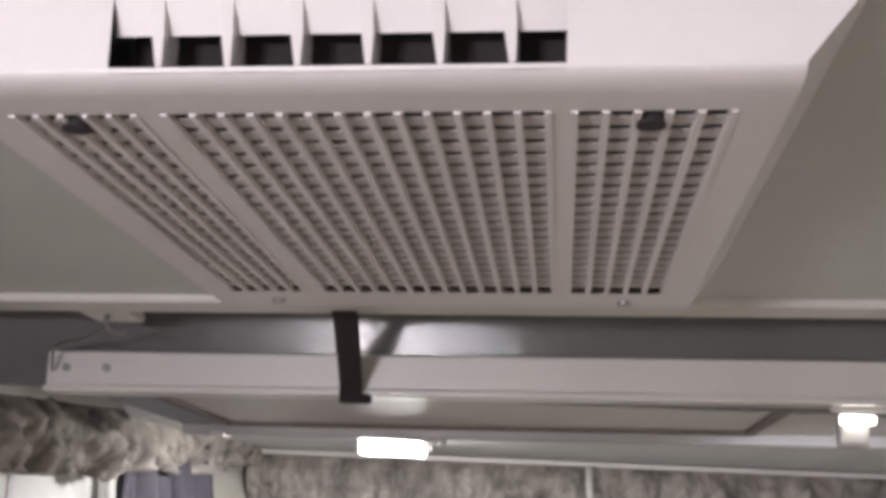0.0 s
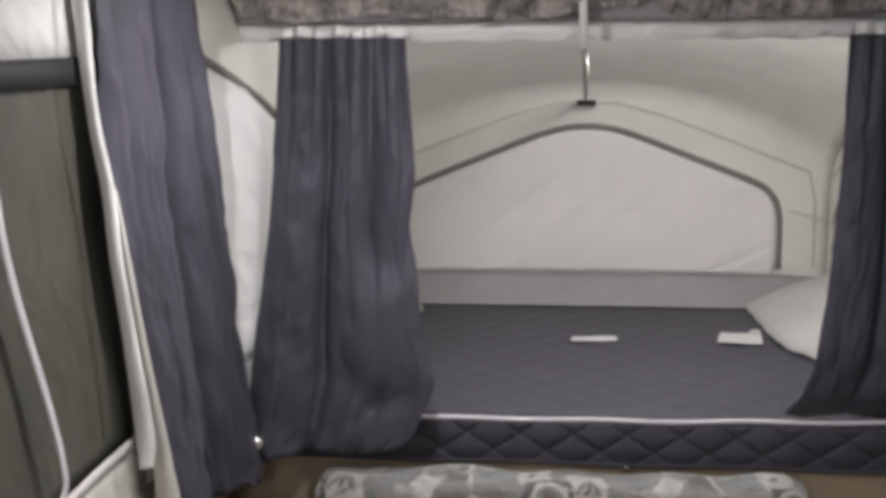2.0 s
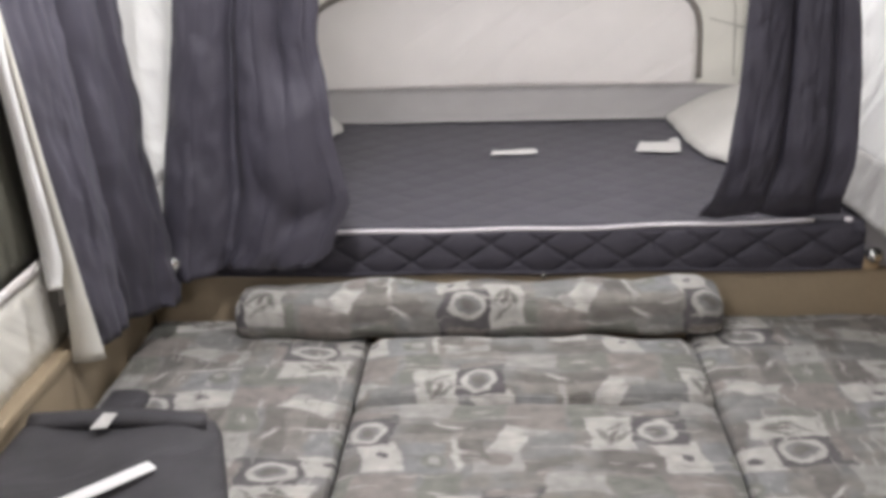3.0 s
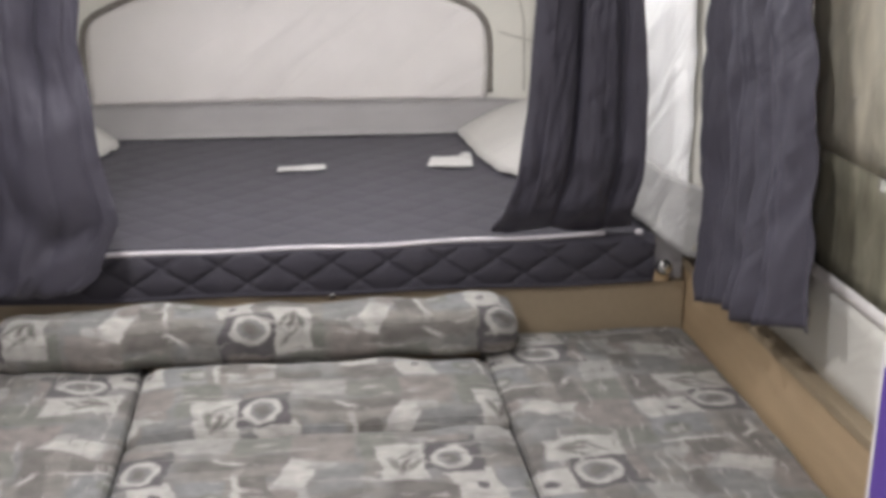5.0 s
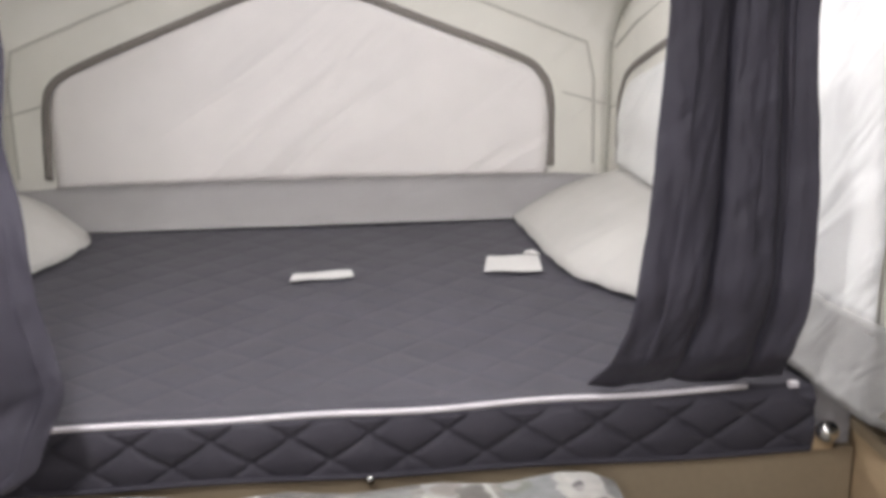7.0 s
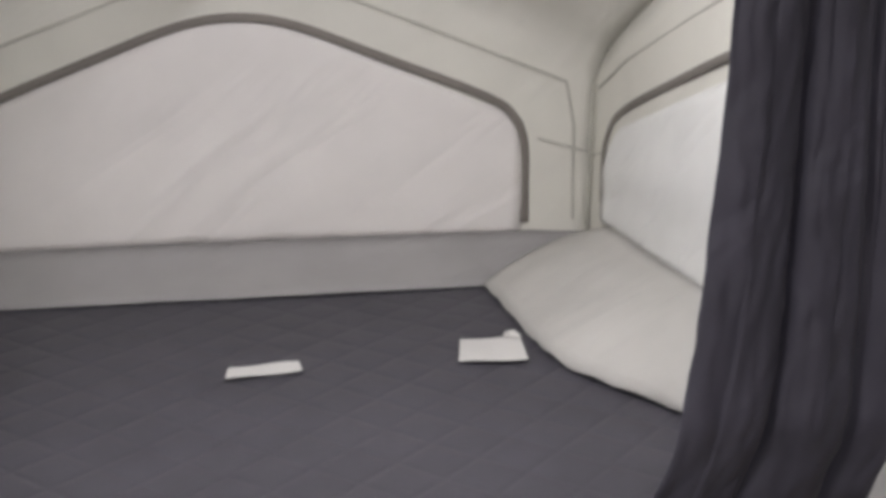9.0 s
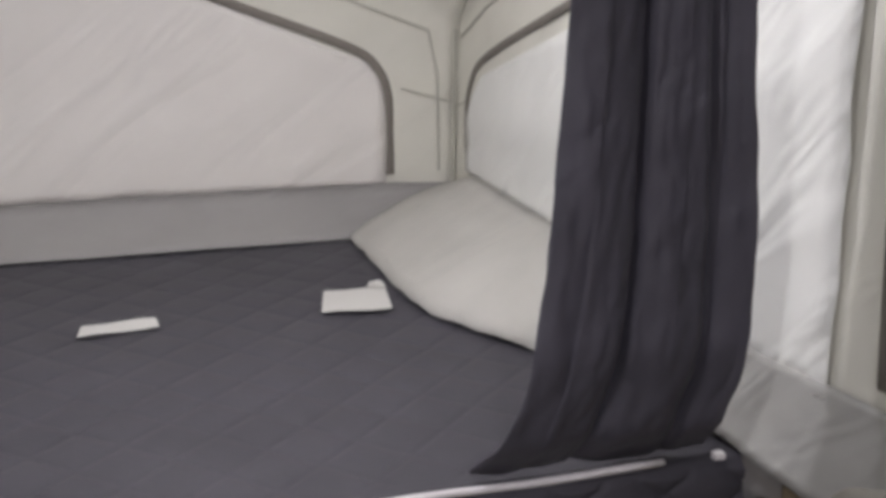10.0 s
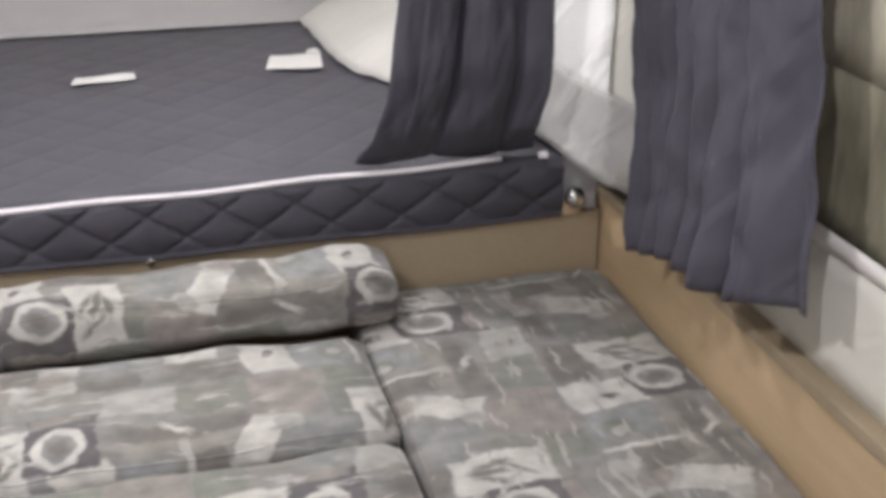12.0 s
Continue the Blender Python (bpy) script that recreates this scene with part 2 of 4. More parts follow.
# darker copy of the right window's vinyl: a reflection put into its colour
VINYL_REFLECTION = plain("window_vinyl_dark_reflection", (0.27, 0.255, 0.185), 0.25, vary=0.6, scale=3.0, grain=16, stretch=(1, 2.6, 0.7), bump=0.3, crease=0.5)
BLACK_HEM = plain("black_window_hem", (0.014, 0.013, 0.014), 0.7)
BAG = plain("black_nylon_bag", (0.040, 0.038, 0.041), 0.65, vary=0.5, grain=300, bump=0.3, crease=0.4)
PAPER = plain("white_paper", (0.78, 0.77, 0.75), 0.6, vary=0.03)
FLOORING = plain("brown_vinyl_floor", (0.16, 0.12, 0.09), 0.5, stretch=(1, 6, 1))
PURPLE = plain("purple_print", (0.12, 0.06, 0.36), 0.4)
CLOTH_GAP = patchwork_cloth("printed_cloth_gap", (-0.356, 3.822), 0)
CLOTH_BACK = patchwork_cloth("printed_cloth_back", (-0.101, 4.086), 0)
CLOTH_LEFT = patchwork_cloth("printed_cloth_left", (-0.557, 3.649), 90)
CLOTH_RIGHT = patchwork_cloth("printed_cloth_right", (0.621, 3.738), -90)
CLOTH_ROLL = patchwork_cloth("printed_cloth_roll", (-0.149, 4.50), 180)


# ---------------------------------------------------------------- builders
def part(name, bm, material, parent=None, label="", smooth=False):
    me = bpy.data.meshes.new(name)
    bmesh.ops.recalc_face_normals(bm, faces=bm.faces[:])
    bm.to_mesh(me)
    bm.free()
    for f in me.polygons:
        f.use_smooth = smooth
    me.materials.append(material)
    ob = new(name, me)
    ob.parent = parent
    if label:
        ob["label"] = label
    return ob


def thing(name, label, category, group="", kind=""):
    return tagged(new(name), label, category, group, kind)


def block(bm, lo, hi, bevel=0.0):
    r = bmesh.ops.create_cube(bm, size=1)
    for v in r["verts"]:
        v.co = Vector([(p + q) / 2 + (q - p) * k for p, q, k in zip(lo, hi, v.co)])
    if bevel:
        edges = list({e for v in r["verts"] for e in v.link_edges})
        bmesh.ops.bevel(bm, geom=edges, offset=bevel, segments=2, affect="EDGES", profile=0.6)
    return bm


def boxed(lo, hi, bevel=0.0):
    return block(bmesh.new(), lo, hi, bevel)


def sheet(rows, thick=0.0):
    """A grid of points; thick pushes a second skin along the normals."""
    bm = bmesh.new()
    vs = [[bm.verts.new(p) for p in row] for row in rows]
    for a, c in zip(vs, vs[1:]):
        for k in range(len(a) - 1):
            bm.faces.new((a[k], a[k + 1], c[k + 1], c[k]))
    if thick:
        bm.normal_update()
        bmesh.ops.solidify(bm, geom=bm.faces[:], thickness=thick)
    return bm


def tube(points, radius, sides=8, flat=1.0, up=Vector((0, 0, 1))):
    """A rod or ribbon along points."""
    pts = [Vector(p) for p in points]
    bm = bmesh.new()
    rings = []
    for k, p in enumerate(pts):
        d = (pts[min(k + 1, len(pts) - 1)] - pts[max(k - 1, 0)]).normalized()
        a = d.cross(up)
        a = a.normalized() if a.length > 1e-4 else Vector((1, 0, 0))
        c = a.cross(d).normalized()
        rings.append([bm.verts.new(p + a * radius * math.cos(t) + c * radius * flat * math.sin(t)) for t in [2 * math.pi * q / sides for q in range(sides)]])
    for a, c in zip(rings, rings[1:]):
        for q in range(sides):
            bm.faces.new((a[q], a[(q + 1) % sides], c[(q + 1) % sides], c[q]))
    bm.faces.new(rings[0][::-1])
    bm.faces.new(rings[-1])
    return bm


def ribbon(points, widths, across, thick=0.003):
    """A strip of cloth along points whose width changes from end to end."""
    line = smooth_line(points, 6)
    across = Vector(across).normalized()
    rows = []
    for k, p in enumerate(line):
        t = k / (len(line) - 1) * (len(widths) - 1)
        i = min(int(t), len(widths) - 2)
        w = widths[i] + (widths[i + 1] - widths[i]) * (t - i)
        curl = Vector((across.y, -across.x, 0)) * 0.12 * w
        rows.append([p - across * w / 2, p + curl, p + across * w / 2])
    return sheet(rows, thick)


def smooth_line(points, steps=6):
    """Catmull-Rom through points."""
    p = [Vector(q) for q in points]
    p = [2 * p[0] - p[1]] + p + [2 * p[-1] - p[-2]]
    out = []
    for a, b, c, d in zip(p, p[1:], p[2:], p[3:]):
        for s in range(steps):
            t = s / steps
            out.append(0.5 * ((2 * b) + (c - a) * t + (2 * a - 5 * b + 4 * c - d) * t * t + (3 * b - a - 3 * c + d) * t ** 3))
    return out + [p[-2]]


def soft_box(lo, hi, radius, puff=0.0, cuts=14, lumps=0.004, seed=0.0):
    """A stuffed, rounded cushion."""
    bm = bmesh.new()
    bmesh.ops.create_cube(bm, size=2)
    bmesh.ops.subdivide_edges(bm, edges=bm.edges[:], cuts=cuts, use_grid_fill=True)
    lo, hi = Vector(lo), Vector(hi)
    mid, half = (lo + hi) / 2, (hi - lo) / 2
    for v in bm.verts:
        u = v.co.copy()
        p = Vector([u[k] * half[k] for k in range(3)])
        inner = Vector([max(-(half[k] - radius), min(half[k] - radius, p[k])) for k in range(3)])
        d = p - inner
        q = inner + d.normalized() * radius if d.length > 1e-6 else p
        bulge = (1 - u.x ** 4) * (1 - u.y ** 4) * (1 - u.z ** 4 if abs(u.z) < 1 else 1)
        q.z += puff * bulge * (1 if u.z > 0 else 0) * max(u.z, 0)
        w = mid + q
        w += Vector((0, 0, 1)) * lumps * noise.noise(Vector((w.x * 7 + seed, w.y * 7, w.z * 7))) * 2
        v.co = w
    return bm


def along_line(points, z):
    """The value at height z of a smooth line through (z, value) points, listed from the top down."""
    if z >= points[0][0]:
        return points[0][1]
    for (z0, a0), (z1, a1) in zip(points, points[1:]):
        if z >= z1:
            t = (z0 - z) / (z0 - z1)
            return a0 + (a1 - a0) * (0.5 * t + 0.5 * t * t * (3 - 2 * t))
    return points[-1][1]


def hanging(name, label, along, front, first, last, ztop, zbot, depth, folds, amp, seed, bulges=(), calm=0.0, gather=0.35, power=1.0, lean_in=0.0, tape=True):
    """A gathered curtain of broad soft folds parted by sharp creases. front: the side it is seen from, along its depth; first and last: its two edges; zbot: the hem at both; power: above 1 packs the folds towards the last edge."""
    rnd = random.Random(seed)
    phase, drift, warp = rnd.uniform(0, 6.28), rnd.uniform(0, 6.28), rnd.uniform(0, 90)
    rows, cols = 64, 150
    grid = []
    for r in range(rows + 1):
        v = r / rows
        row = []
        for c in range(cols + 1):
            u = c / cols
            zb = zbot[0] + (zbot[1] - zbot[0]) * u
            z = ztop + (zb - ztop) * v + 0.007 * math.sin(11 * u + phase) * v ** 3
            a0, a1 = along_line(first, z), along_line(last, z)
            wander = u + 0.05 * noise.noise(Vector((u * 3 + warp, v * 1.2, 0.3))) * math.sin(math.pi * u)
            s = max(wander, 0) ** power * folds * math.pi + 0.5 * noise.noise(Vector((u * 2.5 + warp, v * 1.6, 4.1)))
            puff = abs(math.sin(s)) ** 0.5
            size = 0.55 + 0.9 * abs(noise.noise(Vector((round(s / math.pi) * 1.7 + warp, v * 1.4, 9.0))))
            fine = abs(math.sin(s * 2.6 + drift)) ** 0.7 * max(0, 1 - v / gather) ** 1.3
            wrinkle = noise.noise(Vector((u * 6 + v * 3 + warp, v * 9 - u * 5, 2.2)))
            k = amp * (size * puff * (0.55 + 0.6 * v) * (1 - calm * v ** 4) + 0.5 * fine + 0.24 * wrinkle * (0.2 + v) + 0.10 * noise.noise(Vector((u * 16 - v * 9 + warp, v * 22 + u * 8, 7.0))))
            for bu, bv, su, sv, h in bulges:
                reach = ((u - bu) / su) ** 2 + ((v - bv) / sv) ** 2
                k = k + (h - k) * 0.9 * math.exp(-reach ** 2) if h > 0 else k + h * math.exp(-reach)
            d = along_line(depth, z) + front * (k + lean_in * u)
            a = a0 + (a1 - a0) * wander
            row.append((a, d, z) if along == "x" else (d, a, z))
        grid.append(row)
    th = thing(name, label, "curtain")
    part("cloth", sheet(grid, 0.002), CURTAIN, th, "", True)
    if tape:
        part("heading_tape", sheet([[(p[0], p[1], p[2] + dz + 0.004 * math.sin(p[0] * 60)) for p in grid[0]] for dz in (0.0, 0.014, 0.028)], 0.003), TENT_SIDE, th, "white heading tape", True)
    return th


def swag(name, label, along, span, depth, ztop, zbot, seed, side=1, lined=False):
    """A gathered valance with an uneven, scalloped hem."""
    rows, cols = 22, 560
    grid = []
    for r in range(rows + 1):
        v = r / rows
        row = []
        for c in range(cols + 1):
            a = span[0] + (span[1] - span[0]) * c / cols
            low = zbot + 0.034 * noise.noise(Vector((a * 4.2, seed, 0))) + 0.016 * abs(math.sin(a * 9 + seed))
            crush = noise.noise(Vector((a * 17, v * 2.4, seed))) * 0.040 + noise.noise(Vector((a * 40, v * 5, seed + 4))) * 0.020 + abs(noise.noise(Vector((a * 75, v * 11, seed + 8)))) * 0.018
            d = depth + side * (0.03 * math.sin(math.pi * min(1, v * 1.1)) + crush * (0.3 + v))
            z = ztop + (low - ztop) * v
            row.append((a, d, z) if along == "x" else (d, a, z))
        grid.append(row)
    th = thing(name, label, "valance")
    part("cloth", sheet(grid, 0.002), VALANCE, th, "", True)
    def back(p, dz, dd):
        return (p[0], p[1] + dd, p[2] + dz) if along == "x" else (p[0] + dd, p[1], p[2] + dz)
    part("heading_band", sheet([[back(p, dz, 0.004 * side) for p in grid[0]] for dz in (-0.006, 0.004, 0.014)], 0.003), VALANCE, th, "gathered heading band", True)
    if not lined:
        return th
    lining = []
    for r in range(5):
        row = []
        for c in range(0, cols + 1, 3):
            a = span[0] + (span[1] - span[0]) * c / cols
            dip = max(0.0, noise.noise(Vector((a * 3.1 + 5, seed * 2, 1.0)))) ** 0.6 * 0.055
            z = zbot + 0.05 - (0.05 + dip) * r / 4
            d = depth - side * 0.014 + 0.004 * math.sin(a * 30)
            row.append((a, d, z) if along == "x" else (d, a, z))
        lining.append(row)
    part("lining", sheet(lining, 0.002), LINING, th, "smooth grey lining showing below the hem", True)
    return th


# ---------------------------------------------------------------- the shell of the camper
def setting(name, lo, hi, material, label, bevel=0.0):
    return tagged(part(name, boxed(lo, hi, bevel), material), label, name.split("_")[0], kind="structure")


setting("floor", (-1.25, -1.6, -0.05), (1.25, 4.2, 0.0), FLOORING, "brown vinyl floor of the camper")
setting("wall_rear", (-1.25, -1.66, 0.0), (1.25, -1.6, 2.56), TENT, "cream rear wall behind the walkway")
def lean(ob, y0, slope=-0.066, side=0.019):
    """The raised roof stands a little askew: everything fixed to it leans with it."""
    for o in (ob, *ob.children_recursive):
        if o.type == "MESH":
            for v in o.data.vertices:
                v.co.z += side * (v.co.x + 0.3) + slope * (v.co.y - y0)
    return ob


lean(setting("ceiling", (-1.25, -1.6, 2.30), (1.25, 2.11, 2.34), CEIL, "pale grey laminate ceiling panel"), 1.3)
lean(setting("ceiling_front", (-1.25, 2.175, 2.362), (1.25, 4.12, 2.40), CEIL, "grey recessed ceiling panel above the stowed door"), 1.3)
lean(setting("ceiling_trim", (-1.25, 2.11, 2.290), (1.25, 2.175, 2.40), WHITE_TRIM, "white aluminium strip across the ceiling", 0.004), 1.3)
panel_front = sheet([[(x, 2.418 - 0.105 * (z - 2.14), z) for x in (-1.25, 1.25)] for z in (2.14, 2.29)], -0.01)
tagged(part("beam_panel", panel_front, CEIL_GLOSS), "glossy stippled dark grey roof beam above the stowed door", "beam", kind="structure")
tagged(part("beam_joint", tube([(-0.055, 2.413, 2.15), (-0.012, 2.398, 2.285)], 0.003, 6), WHITE_TRIM), "thin pale joint on the glossy beam", "joint", kind="structure")
lean(setting("soffit", (-1.08, 2.955, 2.112), (1.16, 4.04, 2.14), CEIL, "grey lowered soffit at the front of the roof", 0.003), 2.985, -0.038, 0)
setting("roof_front", (-1.25, 4.05, 2.05), (1.25, 4.12, 2.20), CEIL, "grey front edge of the raised roof")

for side, name in ((-1, "left"), (1, "right")):
    x0, x1 = sorted((side * 1.085, side * 1.16))
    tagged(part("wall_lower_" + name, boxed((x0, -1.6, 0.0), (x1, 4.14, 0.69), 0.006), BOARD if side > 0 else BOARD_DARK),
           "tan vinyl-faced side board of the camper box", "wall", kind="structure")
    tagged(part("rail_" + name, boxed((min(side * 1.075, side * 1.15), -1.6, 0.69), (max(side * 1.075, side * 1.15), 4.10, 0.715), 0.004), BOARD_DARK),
           "narrow brown top rail of the box", "rail", kind="structure")
    x0, x1 = sorted((side * 1.02, side * 1.25))
    tagged(part("roof_side_" + name, boxed((x0, -1.6, 2.10), (x1, 4.04, 2.54)), CEIL), "grey side edge of the raised roof", "roof", kind="structure")

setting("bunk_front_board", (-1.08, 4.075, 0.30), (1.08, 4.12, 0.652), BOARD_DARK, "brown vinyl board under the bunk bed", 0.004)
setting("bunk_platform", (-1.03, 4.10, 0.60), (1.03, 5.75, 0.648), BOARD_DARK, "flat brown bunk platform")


def tent_side(side, window_end):
    """The canvas side wall of the main room, with its vinyl window."""
    w = thing("tent_wall_" + ("right" if side > 0 else "left"), "cream canvas side wall with a dark vinyl window", "tent wall", kind="structure")
    def xw(z):
        return side * (1.115 - 0.03 * (z - 0.7))
    def strip(name, y0, y1, z0, z1, mat, lift=0.0, label="", thick=0.004):
        n, k = max(2, int((y1 - y0) / 0.06)), max(2, int((z1 - z0) / 0.06))
        g = [[(xw(z0 + (z1 - z0) * a / k) - side * (lift + 0.006 * noise.noise(Vector((y0 + (y1 - y0) * c / n, z0 + (z1 - z0) * a / k, side * 3.0)) * 4)),
               y0 + (y1 - y0) * c / n, z0 + (z1 - z0) * a / k) for c in range(n + 1)] for a in range(k + 1)]
        return part(name, sheet(g, thick), mat, w, label, True)
    strip("upper_canvas", -1.6, 4.0, 1.83, 2.16, TENT_SIDE)
    strip("lower_canvas", -1.6, 4.0, 0.70, 0.94, TENT, 0.0, "pale canvas below the window")
    strip("end_canvas", window_end, 4.06, 0.94, 1.83, TENT_SIDE)
    strip("rear_canvas", -1.6, 0.2, 0.94, 1.83, TENT)
    if side < 0:
        strip("window_pane", 0.2, window_end, 0.93, 1.84, VINYL, -0.012, "crinkled window vinyl coloured dark olive")
    else:
        # one pane in two tones: the reflection low in it is painted
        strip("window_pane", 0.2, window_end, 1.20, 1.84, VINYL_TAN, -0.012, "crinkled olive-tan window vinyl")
        strip("lower_pane", 0.2, window_end, 0.93, 1.20, VINYL_REFLECTION, -0.010, "crinkled window vinyl coloured dark olive")
    strip("window_hem", 0.2, window_end, 1.778, 1.832, BLACK_HEM, 0.006, "black hem over the window")
    strip("sill_hem", 0.2, window_end, 0.925, 0.955, TENT_PANEL, 0.006)
    return w


tent_side(-1, 3.55)
tent_side(1, 3.46)
flap = thing("zip_flap", "white canvas zip flap hanging beside the dark window", "zip flap")
part("outer_strip", ribbon([(-1.035, 3.017, 2.043), (-1.035, 3.056, 1.741), (-1.035, 3.116, 1.565), (-1.035, 3.138, 1.424), (-1.035, 3.180, 1.272), (-1.035, 3.224, 1.110), (-1.035, 3.253, 0.983), (-1.035, 3.248, 0.918)], (0.034, 0.022, 0.026, 0.026, 0.028, 0.036, 0.042, 0.030), (1, 0.35, 0)), TENT_SIDE, flap, "", True)
part("inner_strip", ribbon([(-1.035, 3.137, 1.563), (-1.035, 3.184, 1.417), (-1.035, 3.234, 1.259), (-1.035, 3.281, 1.119), (-1.035, 3.326, 0.986), (-1.035, 3.371, 0.830), (-1.035, 3.400, 0.682)], (0.018, 0.024, 0.028, 0.034, 0.046, 0.075), (1, 0.35, 0)), TENT, flap, "cream inner strip of the flap", True)
tagged(part("tie_tape", tube(smooth_line([(-1.075, 2.686, 2.01), (-1.075, 2.699, 1.8), (-1.075, 2.737, 1.504), (-1.075, 2.871, 1.172), (-1.075, 2.909, 1.057), (-1.075, 2.912, 0.997), (-1.075, 2.843, 0.949)]), 0.013, 8, 0.25, Vector((1, 0, 0))), PIPING, None, "", True),
       "long white tie tape hanging over the window", "tie tape")
tagged(part("zip_flap", ribbon([(1.03, 3.33, 2.04), (1.03, 3.315, 1.65), (1.03, 3.29, 1.42), (1.03, 3.268, 1.27), (1.03, 3.225, 1.15), (1.03, 3.213, 1.06), (1.03, 3.216, 0.97)], (0.035, 0.034, 0.03, 0.034, 0.03, 0.024, 0.02), (-0.35, 1, 0)), TENT_SIDE, None, "", True),
       "white canvas zip flap hanging beside the curtain", "zip flap")


# ---------------------------------------------------------------- air conditioner on the ceiling
def air_conditioner():
    ac = thing("air_conditioner", "white plastic ceiling air conditioner with intake grilles", "air conditioner")
    bx0, bx1, by0, by1, zb = -0.49, -0.020, 1.325, 1.895, 2.243
    tx0, tx1, ty0, ty1, zt = -0.535, 0.020, 1.30, 1.925, 2.302
    # the housing is a tapered tray with its bottom open for the grilles and its front open for the outlet
    bm = bmesh.new()
    def quad(*p):
        bm.faces.new([bm.verts.new(q) for q in p])
    ox0, ox1, oz0, oz1 = -0.388, -0.142, 2.2515, 2.299
    steps = 7
    prof = []
    for k in range(steps + 1):
        a = k / steps * math.pi / 2
        prof.append((by0 - 0.022 * math.sin(a), zb + 0.008 * (1 - math.cos(a))))
    xs = [bx0, ox0, ox1, bx1]
    for a, c in zip(prof, prof[1:]):
        for p, q in zip(xs, xs[1:]):
            quad((p, a[0], a[1]), (q, a[0], a[1]), (q, c[0], c[1]), (p, c[0], c[1]))
    fy, fz = prof[-1]
    quad((bx0 - 0.0, fy, fz), (ox0, fy, fz), (ox0, fy, zt), (tx0, fy, zt))
    quad((ox1, fy, fz), (bx1, fy, fz), (tx1, fy, zt), (ox1, fy, zt))
    quad((ox0, fy, fz), (ox1, fy, fz), (ox1, fy, oz0), (ox0, fy, oz0))
    quad((ox0, fy, oz1), (ox1, fy, oz1), (ox1, fy, zt), (ox0, fy, zt))
    for bx, tx in ((bx0, tx0), (bx1, tx1)):
        quad((bx, by0, zb), (bx, by1, zb), (tx, ty1, zt), (tx, fy, zt), (bx, fy, fz))
    quad((bx0, by1, zb), (bx1, by1, zb), (tx1, ty1, zt), (tx0, ty1, zt))
    # bottom frame round the three grilles
    gx = [bx0, -0.463, -0.390, -0.372, -0.152, -0.137, -0.050, bx1]
    gy0, gy1 = 1.350, 1.830
    for k in (0, 2, 4, 6):
        quad((gx[k], by0, zb), (gx[k + 1], by0, zb), (gx[k + 1], by1, zb), (gx[k], by1, zb))
    for k in (1, 3, 5):
        quad((gx[k], by0, zb), (gx[k + 1], by0, zb), (gx[k + 1], gy0, zb), (gx[k], gy0, zb))
        quad((gx[k], gy1, zb), (gx[k + 1], gy1, zb), (gx[k + 1], by1, zb), (gx[k], by1, zb))
    bmesh.ops.remove_doubles(bm, verts=bm.verts[:], dist=0.0004)
    part("housing", bm, AC_WHITE, ac)
    part("filter", boxed((gx[1], gy0, zb + 0.012), (gx[6], gy1, zb + 0.016)), FILTER, ac, "dark filter behind the grilles")
    for k, columns in ((1, 5), (3, 13), (5, 5)):
        g = bmesh.new()
        for x in (gx[k], gx[k + 1]):
            block(g, (x - 0.002, gy0, zb - 0.0012), (x + 0.002, gy1, zb + 0.0046))
        grille = part("grille", g, AC_WHITE, ac)
        w = (gx[k + 1] - gx[k]) / columns
        for c in range(1, columns):
            x = gx[k] + c * w
            part("rib", boxed((x - w * 0.13, gy0, zb - 0.0014), (x + w * 0.13, gy1, zb + 0.0046)), AC_WHITE, grille)
        # slats take the greyed colour that holds the grille's shade
        for r in range(1, 21):
            y = gy0 + (gy1 - gy0) * r / 21
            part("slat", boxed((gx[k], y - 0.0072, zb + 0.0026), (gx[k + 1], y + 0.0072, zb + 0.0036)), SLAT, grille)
    # solid discs whose near-black colour stands in for the shade of wells
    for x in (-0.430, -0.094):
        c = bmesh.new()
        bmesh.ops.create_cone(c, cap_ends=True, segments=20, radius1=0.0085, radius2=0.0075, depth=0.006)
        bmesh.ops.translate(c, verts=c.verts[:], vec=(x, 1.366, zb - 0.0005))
        part("screw_well", c, HOLE_SHADE, ac, "screw well drawn as a near-black disc")
    for x in (-0.426, -0.084):
        c = bmesh.new()
        bmesh.ops.create_cone(c, cap_ends=True, segments=14, radius1=0.006, radius2=0.006, depth=0.005)
        bmesh.ops.translate(c, verts=c.verts[:], vec=(x, 1.868, zb - 0.001))
        part("screw", c, STEEL, ac)
    # near-black sheets behind the opening carry the outlet's inner shade
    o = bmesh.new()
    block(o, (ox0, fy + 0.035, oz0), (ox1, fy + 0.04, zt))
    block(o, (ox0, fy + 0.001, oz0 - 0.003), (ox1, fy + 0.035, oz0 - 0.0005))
    part("outlet_duct", o, HOLE_SHADE, ac, "air outlet with its inner shade painted near-black")
    for k in range(6):
        x = -0.3645 + 0.0381 * k
        v = bmesh.new()
        low, high = (0.0016, 0.0022, oz0 + 0.001, 0.004), (0.0045, 0.0045, oz1, 0.0)
        ends = []
        for half, back, z, dx in (low, (0.0034, 0.004, 2.272, 0.0025), high):
            ends.append([v.verts.new(p) for p in ((x + dx - half, fy + 0.001, z), (x + dx + half, fy + 0.001, z), (x + dx + back, fy + 0.024, z), (x + dx - back, fy + 0.024, z))])
        for p, q in zip(ends, ends[1:]):
            for e in range(4):
                v.faces.new((p[e], p[(e + 1) % 4], q[(e + 1) % 4], q[e]))
        v.faces.new(ends[0][::-1])
        v.faces.new(ends[-1])
        part("vane", v, AC_WHITE, ac)
